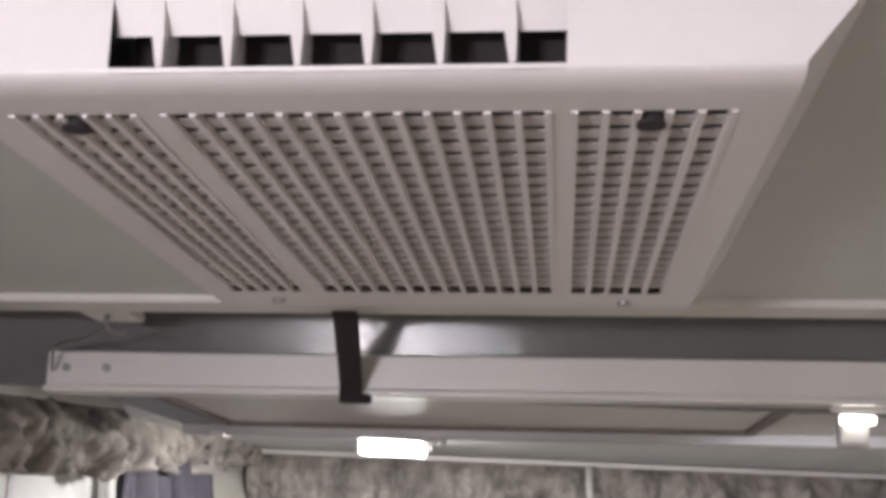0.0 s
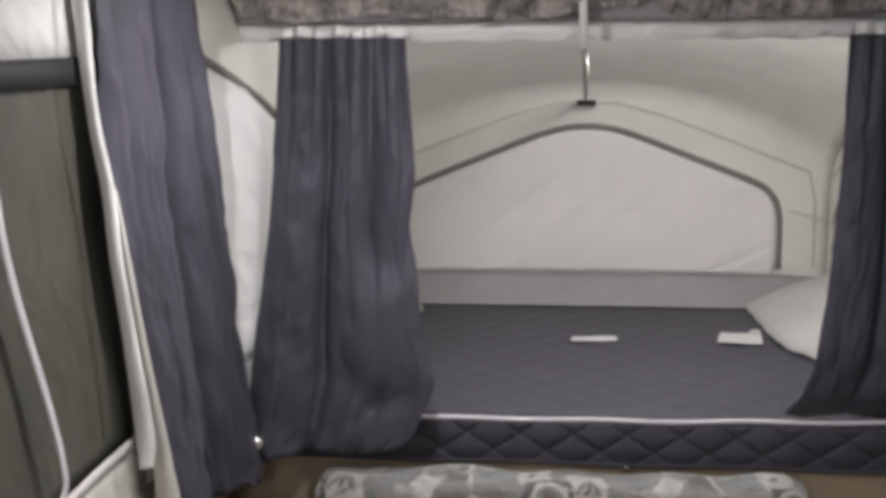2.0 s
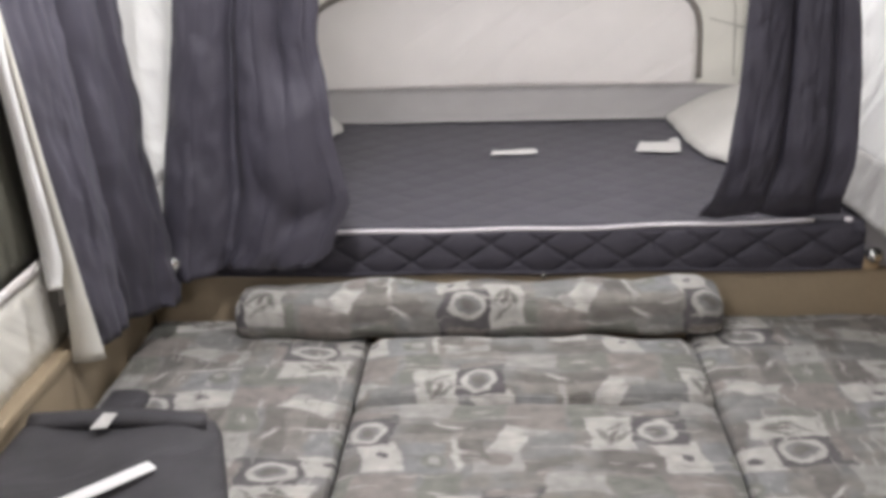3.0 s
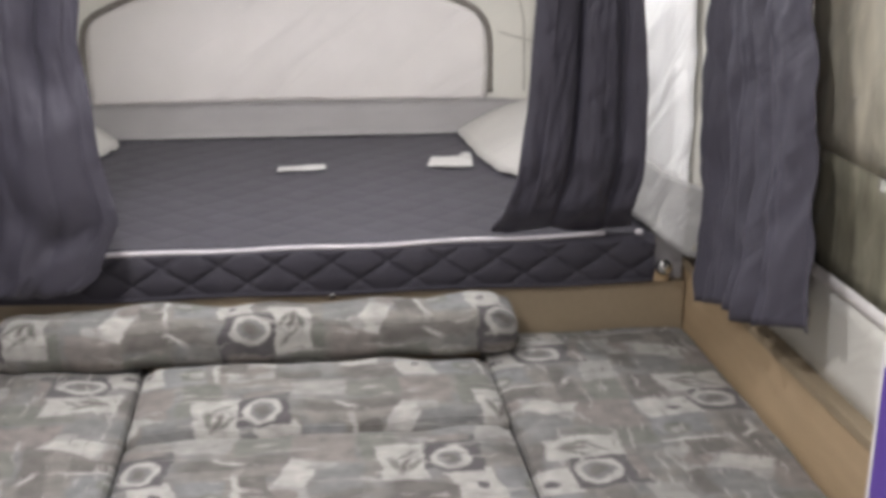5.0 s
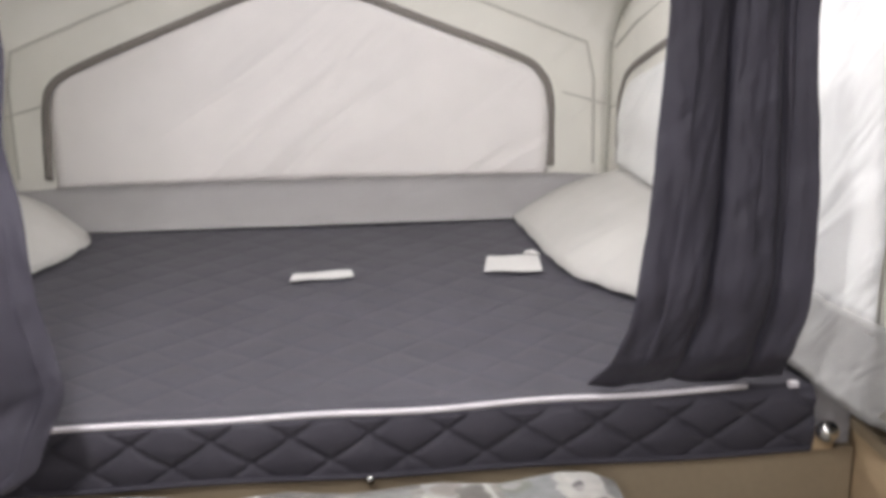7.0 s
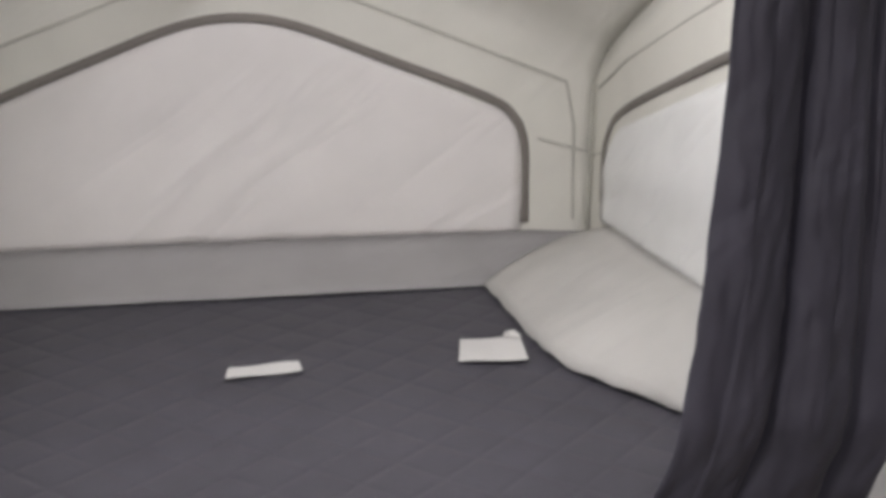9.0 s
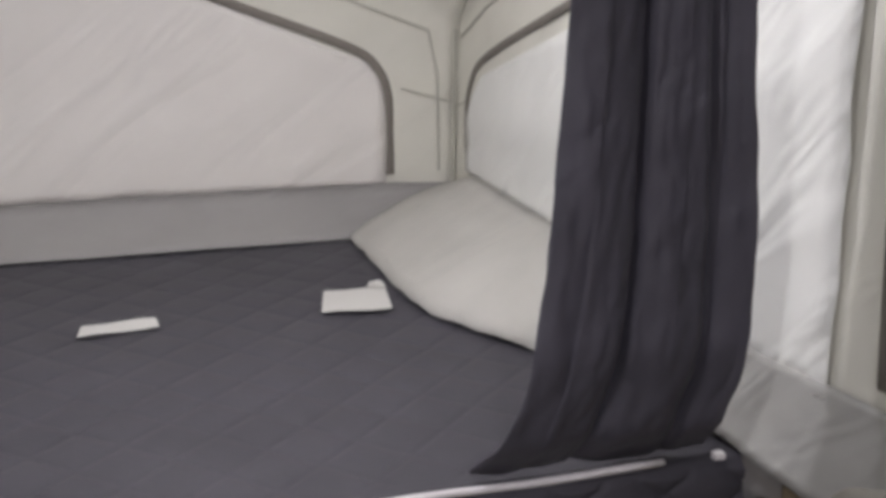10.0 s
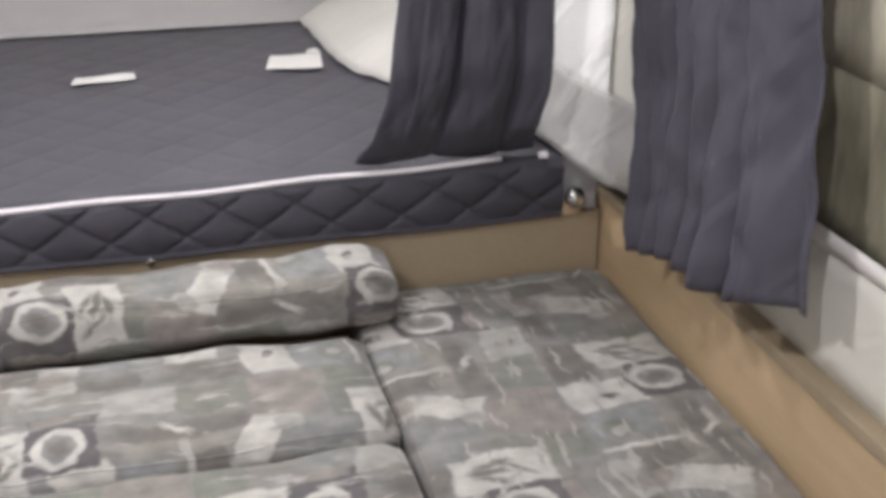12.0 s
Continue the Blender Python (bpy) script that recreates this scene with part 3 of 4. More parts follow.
    part("deflector", sheet([[(ox0, fy + 0.003, 2.294), (ox1, fy + 0.003, 2.294)], [(ox0, fy + 0.012, 2.2745), (ox1, fy + 0.012, 2.2745)]], 0.003), AC_WHITE, ac)
    return ac


lean(air_conditioner(), 1.34)


# ---------------------------------------------------------------- door stowed under the ceiling
def stowed_door():
    d = thing("stowed_door", "white camper door stowed flat under the ceiling", "door")
    part("front_rail", boxed((-0.885, 2.365, 2.146), (1.10, 2.395, 2.196), 0.004), WHITE_TRIM, d, "white aluminium edge rail")
    part("lip", boxed((-0.885, 2.358, 2.137), (1.10, 2.41, 2.146), 0.002), WHITE_TRIM, d)
    part("skin", boxed((-0.745, 2.395, 2.150), (1.10, 2.93, 2.19)), DOOR_SKIN, d, "smooth beige door skin")
    part("end_panel", boxed((-0.86, 2.396, 2.149), (-0.767, 2.93, 2.19), 0.002), END_PANEL, d, "dark blue-grey end panel")
    g = bmesh.new()
    block(g, (-0.765, 2.868, 2.143), (0.197, 2.890, 2.1515), 0.002)
    block(g, (0.178, 2.41, 2.1435), (0.197, 2.866, 2.1515), 0.002)
    block(g, (-0.765, 2.41, 2.1435), (-0.745, 2.866, 2.1515), 0.002)
    part("gasket", g, GASKET, d, "brown rubber gasket")
    part("far_rail", boxed((-0.86, 2.932, 2.130), (1.10, 2.952, 2.20), 0.003), LAMP_BODY, d)
    for x in (-0.795, -0.855):
        c = bmesh.new()
        bmesh.ops.create_cone(c, cap_ends=True, segments=14, radius1=0.006, radius2=0.006, depth=0.005, matrix=Matrix.Rotation(math.pi / 2, 4, "X"))
        bmesh.ops.translate(c, verts=c.verts[:], vec=(x, 2.364, 2.172))
        part("screw", c, STEEL, d)
    return d


lean(stowed_door(), 2.42)
strap = thing("strap", "black nylon webbing strap holding the stowed door", "strap")
part("webbing", sheet([[(x + dx, y, z) for x in (-0.016, 0.016)] for dx, y, z in ((-0.412, 2.145, 2.238), (-0.418, 2.20, 2.220), (-0.426, 2.27, 2.192), (-0.434, 2.345, 2.155), (-0.436, 2.355, 2.140))], 0.004), STRAP, strap)
part("buckle", boxed((-0.452, 2.350, 2.128), (-0.408, 2.375, 2.142), 0.003), STRAP, strap)
hook_plate = thing("hook_plate", "white painted plate with a steel hook", "hook")
part("plate", boxed((-0.765, 2.173, 2.290), (-0.700, 2.245, 2.3015), 0.003), WHITE_TRIM, hook_plate)
part("hook", tube(smooth_line([(-0.732, 2.195, 2.290), (-0.730, 2.185, 2.276), (-0.723, 2.19, 2.267), (-0.71, 2.205, 2.269)]), 0.0035), STEEL, hook_plate)
lean(hook_plate, 1.3)
tagged(part("cable", tube(smooth_line([(-0.73, 2.19, 2.208), (-0.78, 2.24, 2.196), (-0.85, 2.31, 2.190), (-0.872, 2.355, 2.160)]), 0.0022), STEEL, None, "", True), "thin dark cable hanging from the hook", "cable")

lamp = thing("ceiling_lamp", "lit white lamp fixed under the soffit", "lamp")
part("housing", boxed((-0.555, 3.09, 2.090), (-0.385, 3.25, 2.108), 0.005), LAMP_BODY, lamp)
part("diffuser", boxed((-0.548, 3.10, 2.064), (-0.428, 3.24, 2.091), 0.009), LAMP_ON, lamp, "glowing white diffuser")
part("switch", boxed((-0.422, 3.11, 2.072), (-0.40, 3.18, 2.091), 0.004), LAMP_BODY, lamp)
spot = thing("spot_lamp", "small lit swivel lamp on the door rail", "lamp")
part("base", boxed((0.225, 2.40, 2.142), (0.315, 2.50, 2.156), 0.004), WHITE_TRIM, spot)
part("head", boxed((0.245, 2.43, 2.095), (0.285, 2.47, 2.142), 0.008), LAMP_BODY, spot)
part("diffuser", boxed((0.243, 2.41, 2.128), (0.288, 2.43, 2.142), 0.003), SPOT_ON, spot, "glowing diffuser")
rear = thing("rear_lamp", "lit twin lamp hanging under the rear ceiling", "lamp")
part("stem", tube([(-0.702, -0.10, 2.39), (-0.702, -0.10, 2.13)], 0.012, 10), WHITE_TRIM, rear, "", True)
part("housing", boxed((-0.86, -0.17, 2.105), (-0.545, -0.03, 2.14), 0.008), WHITE_TRIM, rear)
for x in (-0.775, -0.630):
    part("lens", boxed((x - 0.06, -0.155, 2.095), (x + 0.06, -0.045, 2.106), 0.004), SPOT_ON, rear, "glowing square lens")

# fixture for the added bunk light, out of view behind the hem
bunk_lamp = thing("bunk_lamp", "unseen lit lamp added under the bunk tent roof", "lamp")
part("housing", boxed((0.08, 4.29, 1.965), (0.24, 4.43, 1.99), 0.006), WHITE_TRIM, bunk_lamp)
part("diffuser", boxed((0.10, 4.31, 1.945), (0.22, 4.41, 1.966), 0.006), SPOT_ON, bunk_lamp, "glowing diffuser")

# ---------------------------------------------------------------- curtain rails and valances
tagged(part("roof_rail", boxed((-1.022, 1.0, 2.128), (-0.985, 3.95, 2.150), 0.004), WHITE_TRIM), "white curtain rail along the roof edge", "rail")
tagged(part("roof_rail", boxed((-1.0, 3.955, 2.058), (1.05, 3.98, 2.072), 0.003), WHITE_TRIM), "white curtain rail over the bunk opening", "rail")
tagged(part("rail_cap", boxed((-0.80, 2.91, 2.083), (-0.775, 2.97, 2.094), 0.003), PIPING), "small white plastic end cap", "end cap")
swag("valance", "crushed grey-brown valance over the bunk opening", "x", (-1.0, 1.08), 3.985, 2.06, 1.908, 1.3, -1, True)
swag("valance", "crushed grey-brown valance along the window side", "y", (0.9, 3.98), -1.00, 2.135, 2.0, 5.1, 1)
swag("valance", "crushed grey-brown valance along the curtain side", "y", (0.9, 3.98), 1.00, 2.135, 2.02, 8.4, -1)
tent_hem = [[(-1.08 + 2.16 * c / 120, 4.055 + 0.004 * math.sin(c * 0.9), 2.06 + (1.858 - 2.06) * r / 6 + (0.004 * math.sin(c * 0.7) if r == 6 else 0)) for c in range(121)] for r in range(7)]
hem = thing("tent_hem", "white canvas hem behind the valance", "tent hem")
part("canvas", sheet(tent_hem, 0.003), TENT_SIDE, hem, "", True)
part("edge_binding", tube([(-1.08 + 2.16 * c / 60, 4.051, 1.860 + 0.003 * math.sin(c * 1.4)) for c in range(61)], 0.0035, 6), TENT_PANEL, hem, "", True)

# ---------------------------------------------------------------- bunk tent
bunk = thing("bunk_tent", "cream canvas tent over the bunk bed", "tent")


def side_x(y):
    return 0.955 + 0.05 * max(0, min(1, (5.69 - y) / 1.63)) + (0.07 * max(0, 4.06 - y) / 0.4)


def edge_z(y):
    return 1.34 + 0.70 * max(0, min(1, (5.69 - y) / 1.63)) ** 0.85


def back_y(x, z):
    return 5.69 - 0.30 * max(0, z - 1.15) ** 1.5 - 0.02 * (x / 0.95) ** 4


def back_top(x):
    return 1.34 + 0.33 * (1 - abs(x / 0.955) ** 2.2)


NB = 48
rows = []
for r in range(17):
    row = []
    for c in range(NB + 1):
        x = -0.955 + 1.91 * c / NB
        z = 0.79 + (back_top(x) - 0.79) * r / 16
        row.append((x, back_y(x, z) + 0.004 * noise.noise(Vector((x * 3, z * 3, 0))), z))
    rows.append(row)
for r in range(1, 25):
    t = r / 24
    row = []
    for c in range(NB + 1):
        s = -1 + 2 * c / NB
        x0 = s * 0.955
        z0 = back_top(x0)
        y0 = back_y(x0, z0)
        y = y0 + (4.05 - y0) * t
        x = s * side_x(y)
        ze = edge_z(y)
        lift = (1 - abs(s) ** 2.2)
        top = 1.67 + (2.05 - 1.67) * (1 - (1 - t) ** 1.8)
        row.append((x, y, ze + (max(top, ze) - ze) * lift))
    rows.append(row)
part("back_and_roof", sheet(rows, 0.003), TENT, bunk, "", True)
for side in (-1, 1):
    rows = []
    for r in range(13):
        row = []
        for c in range(41):
            y = 3.45 + (5.69 - 3.45) * c / 40
            z = 0.80 + (min(edge_z(y), 2.06) - 0.80) * r / 12
            row.append((side * (side_x(y) + 0.006 * noise.noise(Vector((y * 4, z * 4, side)))), y, z))
        rows.append(row)
    part("side_wall", sheet(rows, 0.003), TENT, bunk, "", True)

# window cover of the back wall, with its zip and stitched surround
def on_back(x, z, out=0.006):
    return (x, back_y(x, z) - out, z)


def arch(points, rounding=7):
    return smooth_line([on_back(*p) for p in points], rounding)


WIN = [(-0.825, 0.925), (-0.822, 1.03), (-0.815, 1.15), (-0.785, 1.225), (-0.68, 1.285), (-0.40, 1.40), (-0.17, 1.488), (-0.02, 1.51), (0.13, 1.488),
       (0.36, 1.40), (0.65, 1.285), (0.730, 1.225), (0.760, 1.15), (0.763, 1.03), (0.765, 0.925)]
part("window_zip", tube(arch(WIN), 0.0125, 8, 0.35, Vector((0, 1, 0))), ZIP, bunk, "grey-brown zip round the window cover", True)
OUT = [(-0.915, 0.93), (-0.92, 1.20), (-0.90, 1.325), (-0.62, 1.44), (-0.32, 1.555), (-0.14, 1.605), (0.10, 1.605), (0.28, 1.555), (0.58, 1.44), (0.87, 1.325), (0.90, 1.20), (0.905, 0.93)]
part("surround_seam", tube([on_back(*p, 0.003) for p in OUT], 0.0042, 6, 0.6, Vector((0, 1, 0))), STITCH, bunk, "", False)
rows = []
for r in range(21):
    t = r / 20
    row = []
    for c in range(49):
        x = -0.805 + 1.56 * c / 48
        u = abs(x + 0.025) / 0.80
        zt = 1.505 - 0.02 * (u / 0.2) ** 2 if u < 0.2 else (1.485 - 0.345 * (u - 0.2) if u < 0.84 else 1.264 - 0.11 * ((u - 0.84) / 0.16) ** 2)
        z = 0.896 + (zt - 0.896) * t
        fold = 0.006 * math.sin(11 * (z * 1.25 - x * 0.75) + 1.2 * math.sin(3 * x)) * math.sin(math.pi * t) * (1 - u ** 3)
        row.append(on_back(x, z, 0.003 + 0.006 * math.sin(math.pi * t) + fold * 0.6))
    rows.append(row)
part("window_cover", sheet(rows, 0.002), TENT_PANEL, bunk, "pinkish white canvas window cover", True)

for side in (-1, 1):
    def on_side(y, z, out=0.006, s=side):
        return (s * (side_x(y) - out), y, z)
    SW = [(5.55, 0.96), (5.56, 1.10), (5.53, 1.19), (5.42, 1.275), (5.0, 1.42), (4.72, 1.51), (4.3, 1.66), (4.02, 1.745), (3.90, 1.72), (3.86, 1.60), (3.84, 1.3), (3.82, 1.01)]
    if side < 0:
        SW = SW[:5] + [(4.50, 1.585), (4.27, 1.675), (3.95, 1.775), (3.72, 1.840), (3.665, 1.82), (3.645, 1.70), (3.63, 1.3), (3.62, 1.01)]
    near, high, slope = (3.915, 1.675, 0.323) if side > 0 else (3.665, 1.822, 0.327)
    part("side_zip", tube(smooth_line([on_side(*p) for p in SW]), 0.0115, 8, 0.35, Vector((side, 0, 0))), ZIP, bunk, "grey-brown zip of the side window", True)
    rows = []
    for r in range(17):
        t = r / 16
        row = []
        for c in range(41):
            y = near + (5.54 - near) * c / 40
            zt = high - max(0, y - near - (0.13 if side > 0 else 0.06)) * slope
            if y > 5.4:
                zt -= 0.09 * ((y - 5.4) / 0.14) ** 2
            z = 0.955 + (zt - 0.955) * t
            fold = 0.006 * math.sin(9 * (z + y * 0.9)) + 0.010 * abs(math.sin(z * 16 + y))
            row.append(on_side(y, z, 0.012 + fold * math.sin(math.pi * t) * 0.8))
        rows.append(row)
    part("side_window_cover", sheet(rows, 0.002), TENT_SIDE, bunk, "bright white side window cover", True)
    if side > 0:
        part("side_surround_seam", tube([on_side(*p, 0.003) for p in ((5.62, 1.31), (5.42, 1.405), (5.0, 1.55), (4.72, 1.64), (4.3, 1.79))], 0.0035, 6), STITCH, bunk)
    part("corner_seam", tube([(side * 0.945, 5.655, 0.91), (side * 0.945, 5.65, 1.13), (side * 0.943, 5.63, 1.33)], 0.004, 6), STITCH, bunk)
    part("corner_seam", tube([on_back(side * 0.80, 1.165, 0.004), on_back(side * 0.94, 1.125, 0.006)], 0.003, 6), STITCH, bunk)
    part("side_seam", tube([on_side(5.67, 1.11, 0.003), on_side(5.5, 1.16, 0.003)], 0.003, 6), STITCH, bunk)
    # loose skirt flap lying on the mattress
    lower = [(1.07, 3.74, 0.80), (1.03, 3.92, 0.775), (0.955, 4.15, 0.815), (0.93, 4.38, 0.806), (0.838, 4.535, 0.806), (0.74, 4.70, 0.806), (0.66, 4.86, 0.806), (0.63, 5.05, 0.806), (0.615, 5.30, 0.806), (0.605, 5.47, 0.806)]
    if side < 0:
        lower = [(1.07, 3.74, 0.80), (1.03, 3.92, 0.775), (0.955, 4.15, 0.815), (0.95, 4.45, 0.806), (0.90, 4.70, 0.806), (0.82, 4.95, 0.806), (0.74, 5.08, 0.806), (0.675, 5.27, 0.806), (0.66, 5.36, 0.806), (0.685, 5.47, 0.806)]
    low = smooth_line(lower, 6)
    rows = []
    n = len(low) - 1
    for k, p in enumerate(low):
        y_up = 3.74 + (5.66 - 3.74) * k / n
        z_up = 0.985 - 0.035 * k / n - (0.06 * max(0, (k / n - 0.9) / 0.1))
        up = Vector((side_x(y_up) - 0.012, y_up, z_up))
        row = []
        for q in range(11):
            t = q / 10
            m = up.lerp(p, t)
            m.z += 0.022 * math.sin(math.pi * t) * min(1, (up - p).length / 0.3) + 0.005 * noise.noise(m * 9) + 0.010 * t * t * noise.noise(Vector((k * 0.45, side * 3.0, 0.5)))
            row.append((side * m.x, m.y, m.z))
        rows.append(row)
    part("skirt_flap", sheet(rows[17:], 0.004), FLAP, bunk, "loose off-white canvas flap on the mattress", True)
    # front end of the same flap, its shade painted as grey
    part("corner_flap", sheet(rows[:18], 0.004), CORNER_SHADE, bunk, "canvas flap corner beside the bunk, greyed for shade", True)

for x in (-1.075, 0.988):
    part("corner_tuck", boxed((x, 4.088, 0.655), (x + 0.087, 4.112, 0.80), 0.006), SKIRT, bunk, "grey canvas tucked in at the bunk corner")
rows = []
for r in range(7):
    t = r / 6
    rows.append([(-0.955 + 1.91 * c / 40, 5.684 - 0.193 * t + 0.006 * noise.noise(Vector((c * 0.3, t * 2, 0))), 0.897 - 0.100 * t - 0.012 * math.sin(math.pi * t)) for c in range(41)])
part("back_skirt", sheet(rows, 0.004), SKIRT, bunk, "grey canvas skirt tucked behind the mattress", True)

pole = thing("support_pole", "white tent support pole running to the back wall", "pole")
part("hanger", tube([(-0.068, 3.935, 2.062), (-0.066, 3.935, 1.95), (-0.064, 3.94, 1.835)], 0.0115, 10), WHITE_TRIM, pole, "white upright hanger", True)
part("rod", tube([(-0.064, 3.94, 1.842), (-0.05, 4.4, 1.79), (-0.028, 5.53, 1.625)], 0.0085, 10), STITCH, pole, "", True)
part("end_clip", boxed((-0.062, 5.515, 1.598), (0.012, 5.555, 1.618), 0.004), STRAP, pole, "small black clip")


# ---------------------------------------------------------------- bunk mattress
def mattress():
    th = thing("bunk_mattress", "charcoal quilted bunk mattress with a white piping", "mattress")
    x0, x1, y0, y1, z0, z1 = -0.985, 0.985, 4.075, 5.50, 0.655, 0.795
    P = 0.153
    def quilt(a, c):
        p, q = (a + c) / P, (a - c) / P
        dome = abs(math.sin(math.pi * p)) * abs(math.sin(math.pi * q))
        dp, dq = abs(p - round(p)) * P, abs(q - round(q)) * P
        groove = (1 - math.exp(-(dp / 0.007) ** 2)) * (1 - math.exp(-(dq / 0.007) ** 2))
        return 0.55 * dome ** 0.7 + 0.45 * groove
    nx = 460
    prof = []
    for k in range(25):
        prof.append((0, z0 + (z1 - 0.022 - z0) * k / 24, "f"))
    for k in range(1, 7):
        a = k / 6 * math.pi / 2
        prof.append((0.022 * (1 - math.cos(a)), z1 - 0.022 + 0.022 * math.sin(a), "c"))
    for k in range(1, 250):
        prof.append((0.022 + (y1 - y0 - 0.022) * k / 249, z1, "t"))
    grid = []
    for off, z, kind in prof:
        row = []
        for c in range(nx + 1):
            x = x0 + (x1 - x0) * c / nx
            if kind == "f":
                h = 0.017 * quilt(x, (z - 0.692) * 1.5) * (0.35 + 0.65 * math.sin(math.pi * (z - z0) / (z1 - z0)))
                row.append((x, y0 - h, z))
            elif kind == "c":
                row.append((x, y0 + off, z))
            else:
                e = min(1, (off - 0.022) / 0.05)
                h = 0.0036 * quilt(x * 1.0, off * 1.0) * e + 0.006 * noise.noise(Vector((x * 2.5, off * 2.5, 3)))
                row.append((x, y0 + off, z + h - 0.004 * e))
        grid.append(row)
    part("cover", sheet(grid), QUILT, th, "", True)
    part("core", boxed((x0 + 0.01, y0 + 0.03, z0), (x1 - 0.01, y1, z1 - 0.03)), QUILT, th)
    pts = [(-0.93 + 1.77 * k / 30, 4.078 + 0.003 * math.sin(k * 0.6), 0.785 + 0.014 * k / 30 + 0.002 * math.sin(k * 0.9) - 0.008 * math.sin(math.pi * k / 30)) for k in range(31)]
    part("piping", tube(pts, 0.0065, 8), PIPING, th, "white piping cord", True)
    part("lower_edge", tube([(-0.98 + 1.96 * k / 20, 4.066, 0.658 + 0.003 * math.sin(k)) for k in range(21)], 0.006, 6), QUILT, th)
    return th


mattress()


def label_piece(corners, z, name, text):
    a, b_, c, d = [Vector((x, y, z)) for x, y in corners]
    rows = [[a.lerp(b_, u / 6).lerp(d.lerp(c, u / 6), v / 3) + Vector((0, 0, 0.0015 * math.sin(u * 1.1 + v))) for u in range(7)] for v in range(4)]
    return tagged(part(name, sheet(rows, 0.002), LABEL_CLOTH), text, "label")


label_piece([(-0.080, 4.905), (0.086, 4.925), (0.082, 4.985), (-0.072, 4.968)], 0.804, "paper_strip", "narrow white paper strip lying on the mattress")
label_piece([(0.432, 4.918), (0.587, 4.905), (0.604, 5.05), (0.462, 5.06)], 0.806, "paper_sheet", "folded white paper sheet lying on the mattress")
label_piece([(0.560, 5.04), (0.604, 5.04), (0.60, 5.085), (0.575, 5.085)], 0.812, "paper_corner", "turned-up white paper corner")

for x, y, z in ((-0.965, 3.925, 0.745), (1.008, 4.052, 0.702)):
    c = bmesh.new()
    bmesh.ops.create_uvsphere(c, u_segments=20, v_segments=12, radius=0.024)
    bmesh.ops.scale(c, verts=c.verts[:], vec=(1, 0.9, 1))
    bmesh.ops.translate(c, verts=c.verts[:], vec=(x, y, z))
    k = thing("bunk_corner_fitting", "polished chrome corner fitting of the bunk frame", "frame fitting")
    part("knob", c, METAL, k, "", True)
    part("stem", tube([(x, y + 0.01, z), (x, 4.10, z - 0.012)], 0.009), METAL, k)
    part("bracket", boxed((x - 0.022, 4.066, 0.655), (x + 0.022, 4.085, z), 0.003), BOARD, k)
c = bmesh.new()
bmesh.ops.create_cone(c, cap_ends=True, segments=14, radius1=0.011, radius2=0.008, depth=0.012, matrix=Matrix.Rotation(math.pi / 2, 4, "X"))
bmesh.ops.translate(c, verts=c.verts[:], vec=(0.076, 4.062, 0.650))
tagged(part("snap", c, METAL, None, "", True), "small chrome snap below the mattress", "snap")
tagged(part("corner_pin", boxed((0.925, 4.062, 0.797), (0.945, 4.078, 0.809), 0.003), PIPING), "white plastic pin on the mattress corner", "pin")

# ---------------------------------------------------------------- curtains
hanging("curtain", "charcoal curtain gathered at the bunk opening, bunched below", "x", -1,
        [(1.866, -0.875), (1.51, -0.905), (0.80, -1.0), (0.70, -0.99)],
        [(1.866, -0.53), (1.51, -0.511), (1.36, -0.527), (1.20, -0.503), (1.10, -0.497), (0.92, -0.462), (0.78, -0.515), (0.72, -0.58)],
        1.866, (0.69, 0.725), [(1.866, 3.99), (0.70, 3.99)], 2.7, 0.062, 11, bulges=((0.74, 0.70, 0.21, 0.16, 0.075), (0.80, 0.94, 0.16, 0.06, 0.06), (0.38, 0.6, 0.03, 0.7, -0.03)))
hanging("curtain", "charcoal curtain gathered at the bunk opening, trailing on the mattress", "x", -1,
        [(1.866, 0.612), (1.54, 0.612), (1.23, 0.598), (1.0, 0.574), (0.88, 0.548), (0.81, 0.520)],
        [(1.866, 0.868), (1.54, 0.882), (1.23, 0.908), (0.98, 0.914), (0.88, 0.900), (0.80, 0.925)],
        1.866, (0.812, 0.806), [(1.866, 3.985), (1.05, 3.99), (0.90, 4.03), (0.80, 4.115)], 2.4, 0.045, 29, bulges=((0.42, 0.4, 0.03, 0.6, -0.02), (0.80, 0.4, 0.03, 0.6, -0.02)), calm=0.75)
hanging("curtain", "charcoal curtain hanging beside the dark window", "y", 1,
        [(2.06, 3.06), (1.66, 3.118), (0.82, 3.366), (0.70, 3.416)],
        [(2.06, 3.54), (1.61, 3.723), (1.215, 3.872), (0.675, 4.02)],
        2.07, (0.705, 0.622), [(2.06, -1.06), (0.7, -1.065)], 2.0, 0.062, 37, gather=0.6, bulges=((0.52, 0.7, 0.03, 0.9, -0.03),), lean_in=0.05, tape=False)
hanging("curtain", "charcoal curtain hanging over the tan side board", "y", -1,
        [(2.06, 3.34), (1.50, 3.25), (1.30, 3.19), (1.15, 3.16), (0.85, 3.125)],
        [(2.06, 3.74), (1.50, 3.73), (0.74, 3.70)],
        2.06, (0.860, 0.735), [(2.06, 1.03), (0.74, 1.032)], 5.6, 0.066, 43, power=1.7, gather=0.3, tape=False)

# ---------------------------------------------------------------- cushions on the folded-down dinette
setting("bench_base", (-1.08, 2.30, 0.0), (1.08, 4.07, 0.42), BOARD, "tan bench base under the cushions")


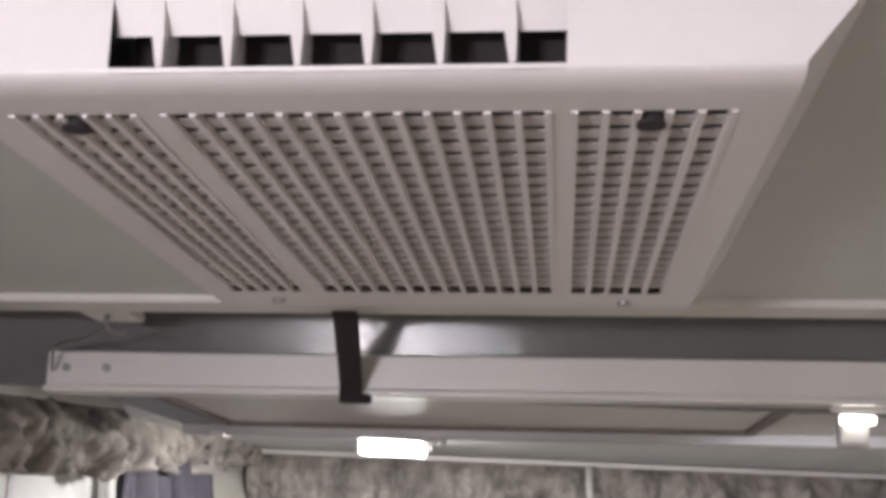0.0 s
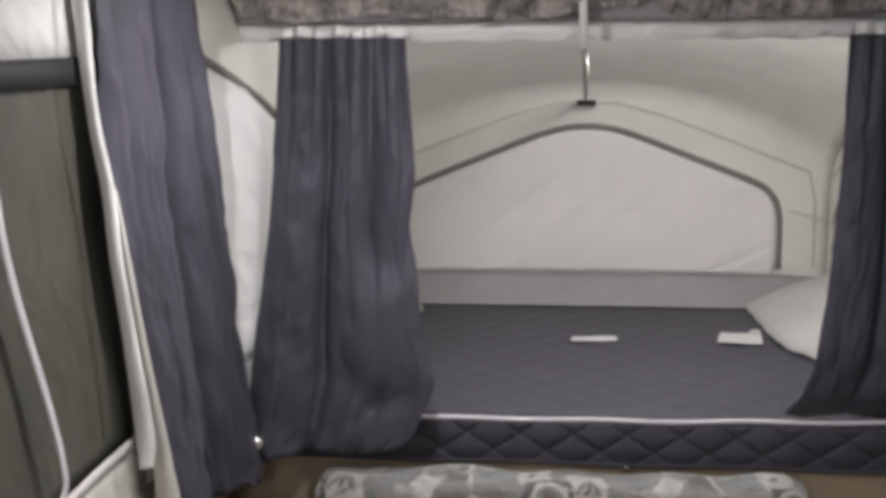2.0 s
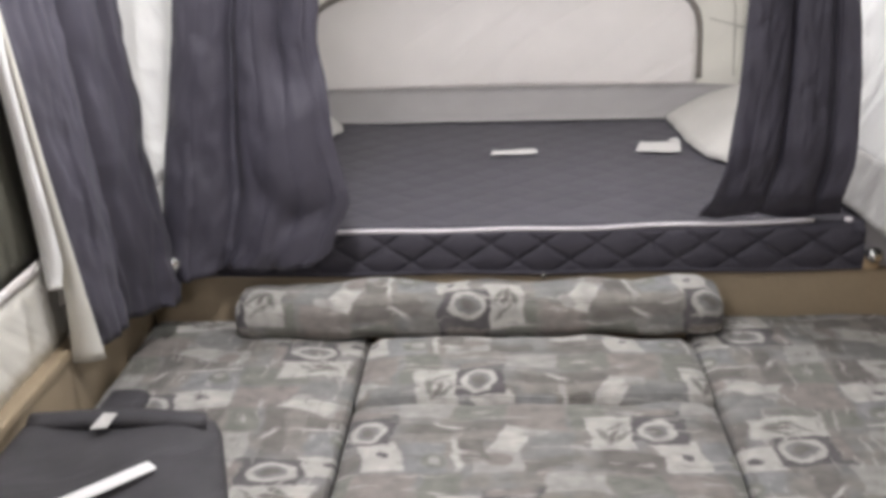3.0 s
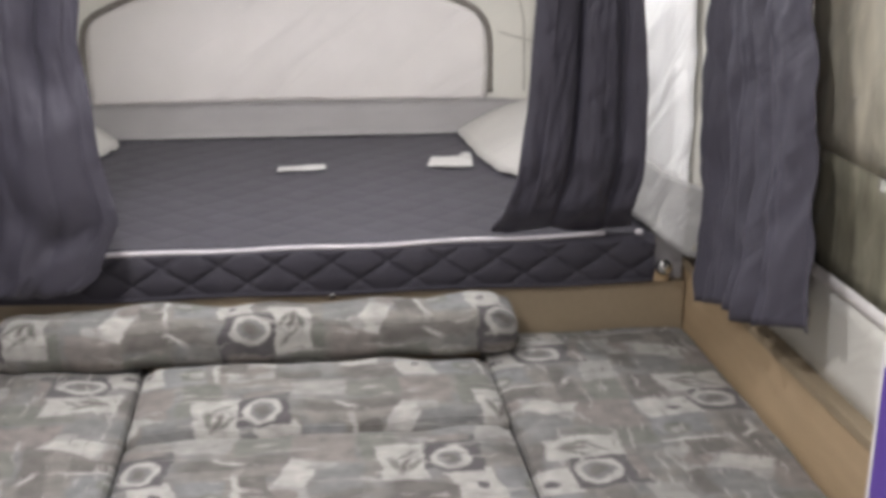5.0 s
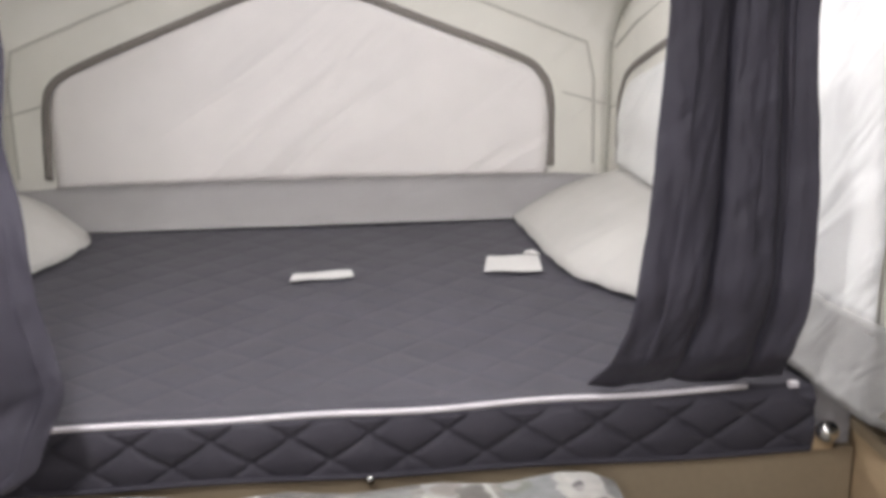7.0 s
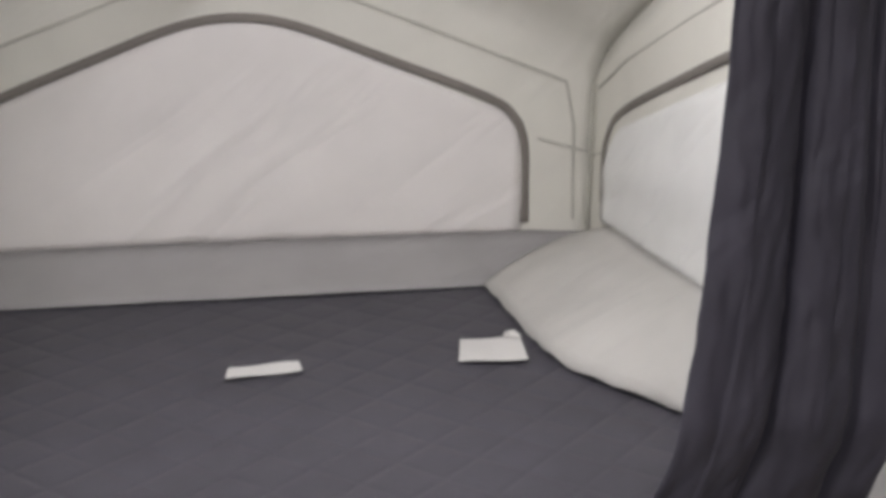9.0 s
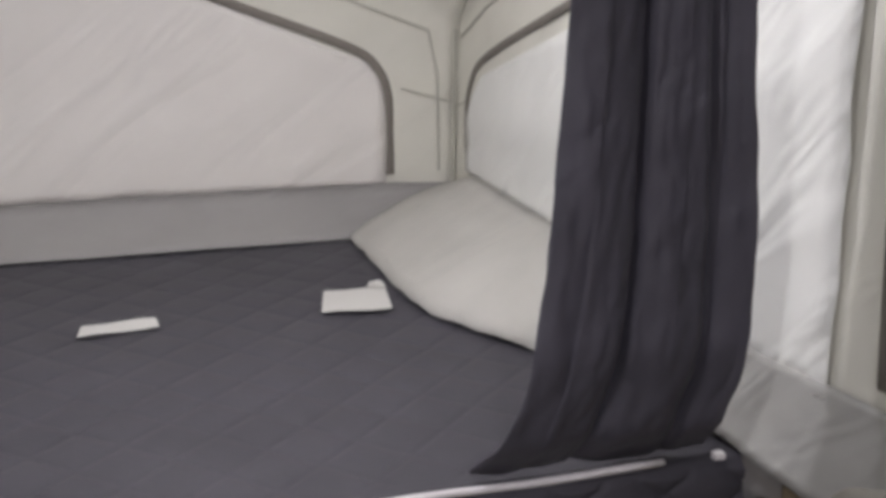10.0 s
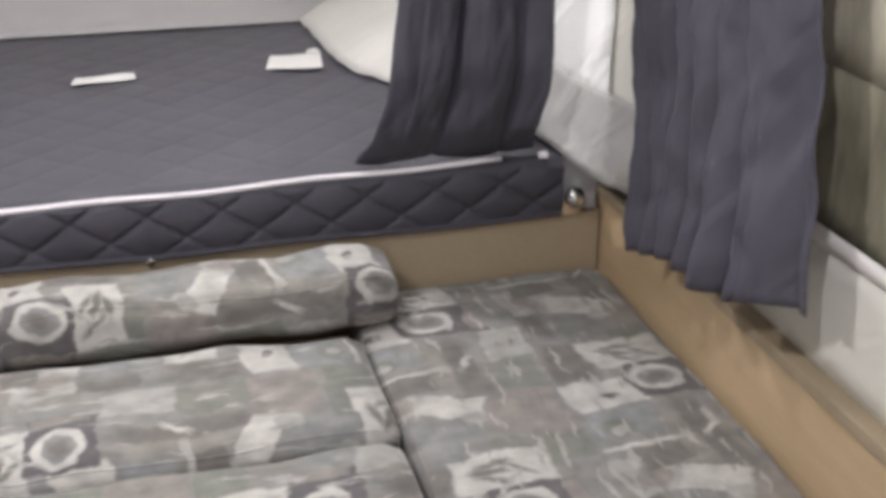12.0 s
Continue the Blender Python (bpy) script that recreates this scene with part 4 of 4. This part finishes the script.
def cushion(name, lo, hi, r, puff, text, seed, cloth, lumps=0.005):
    th = thing(name, text, "cushion", "dinette cushions")
    part("cover", soft_box(lo, hi, r, puff, 22, lumps, seed), cloth, th, "", True)
    k, z = r * 0.32, hi[2] - r * 0.30
    ring = [(lo[0] + k, lo[1] + r), (lo[0] + k, hi[1] - r), (lo[0] + r, hi[1] - k), (hi[0] - r, hi[1] - k), (hi[0] - k, hi[1] - r), (hi[0] - k, lo[1] + r), (hi[0] - r, lo[1] + k), (lo[0] + r, lo[1] + k), (lo[0] + k, lo[1] + r)]
    pts = []
    for p, q in zip(ring, ring[1:]):
        n = max(1, int(math.hypot(q[0] - p[0], q[1] - p[1]) / 0.05))
        pts += [(p[0] + (q[0] - p[0]) * t / n, p[1] + (q[1] - p[1]) * t / n) for t in range(n)]
    pts.append(ring[-1])
    part("welt", tube([(x, y, z + lumps * 2 * noise.noise(Vector((x * 7 + seed, y * 7, z * 7)))) for x, y in pts], 0.0035, 6), cloth, th, "", True)
    return th


cushion("seat_cushion", (-1.075, 2.72, 0.42), (-0.425, 4.06, 0.525), 0.028, 0.012, "patterned grey-beige dinette cushion beside the black bag", 1.0, CLOTH_LEFT)
cushion("seat_cushion", (0.480, 2.72, 0.42), (1.075, 4.06, 0.525), 0.028, 0.012, "patterned grey-beige dinette cushion beside the tan board", 5.0, CLOTH_RIGHT)
cushion("back_cushion", (-0.415, 3.462, 0.42), (0.475, 3.845, 0.552), 0.042, 0.016, "patterned grey-beige cushion wedged before the bolster", 9.0, CLOTH_BACK, 0.008)
cushion("back_cushion", (-0.415, 2.72, 0.42), (0.470, 3.457, 0.540), 0.038, 0.018, "patterned grey-beige cushion filling the table gap", 13.0, CLOTH_GAP, 0.007)
cushion("bolster", (-0.795, 3.85, 0.53), (0.565, 4.045, 0.655), 0.05, 0.008, "patterned grey-beige bolster against the bunk board", 17.0, CLOTH_ROLL, 0.010)
tagged(part("bench_edge", boxed((-1.08, 2.695, 0.425), (1.08, 2.716, 0.505), 0.004), TENT), "pale edge strip of the dinette bench", "bench edge", kind="structure")

# ---------------------------------------------------------------- loose things
bag = thing("bag", "black nylon bag standing on the cushions", "bag")
def slanted(bm):
    """The bag stands askew: its side runs out towards the walkway."""
    for v in bm.verts:
        v.co.x += (3.10 - v.co.y) * 0.28 * (v.co.x + 1.07) / 0.445
    return bm


part("body", slanted(soft_box((-1.07, 2.50, 0.535), (-0.65, 3.10, 0.685), 0.03, 0.006, 14, 0.010, 3.0)), BAG, bag, "", True)
part("rim", slanted(tube(smooth_line([(-1.05, 3.06, 0.685), (-0.85, 3.065, 0.692), (-0.68, 3.06, 0.684)]), 0.032, 10, 0.6)), BAG, bag, "rolled black rim", True)
part("tag", sheet([[(-0.885, 3.045, 0.712), (-0.855, 3.045, 0.712)], [(-0.895, 2.985, 0.706), (-0.862, 2.995, 0.704)]], 0.002), FLAP, bag, "small pale cloth tag")
tagged(part("white_slat", tube([(-0.93, 2.605, 0.702), (-0.725, 2.835, 0.704)], 0.019, 8, 0.35), PAPER), "white plastic slat lying on the bag", "slat")
tagged(part("box_lid", boxed((-0.55, 2.45, 0.535), (-0.465, 2.775, 0.64), 0.005), PAPER), "white carton beside the black bag", "carton")
# flat black shape added where the cushion has a darkened patch
tagged(part("pouch", soft_box((-1.03, 3.33, 0.53), (-0.93, 3.50, 0.562), 0.014, 0.006, 10, 0.008, 2.0), BAG, None, "", True), "small flat black shape marking a darkened patch of the cushion", "pouch")
carton = thing("carton", "tall white carton with a purple side", "carton")
part("box", boxed((0.95, 2.48, 0.42), (1.075, 2.70, 1.02), 0.006), PAPER, carton)
part("print", boxed((0.947, 2.50, 0.46), (0.9495, 2.68, 0.98)), PURPLE, carton, "purple printed side")
roll = bmesh.new()
bmesh.ops.create_cone(roll, cap_ends=True, segments=40, radius1=0.075, radius2=0.062, depth=0.26)
bmesh.ops.bevel(roll, geom=[e for e in roll.edges if abs(e.verts[0].co.z - e.verts[1].co.z) < 1e-4], offset=0.01, segments=2, affect="EDGES")
bmesh.ops.translate(roll, verts=roll.verts[:], vec=(0.99, 2.59, 1.15))
tagged(part("paper_roll", roll, PAPER, None, "", True), "white kitchen paper roll standing on the carton", "paper roll")
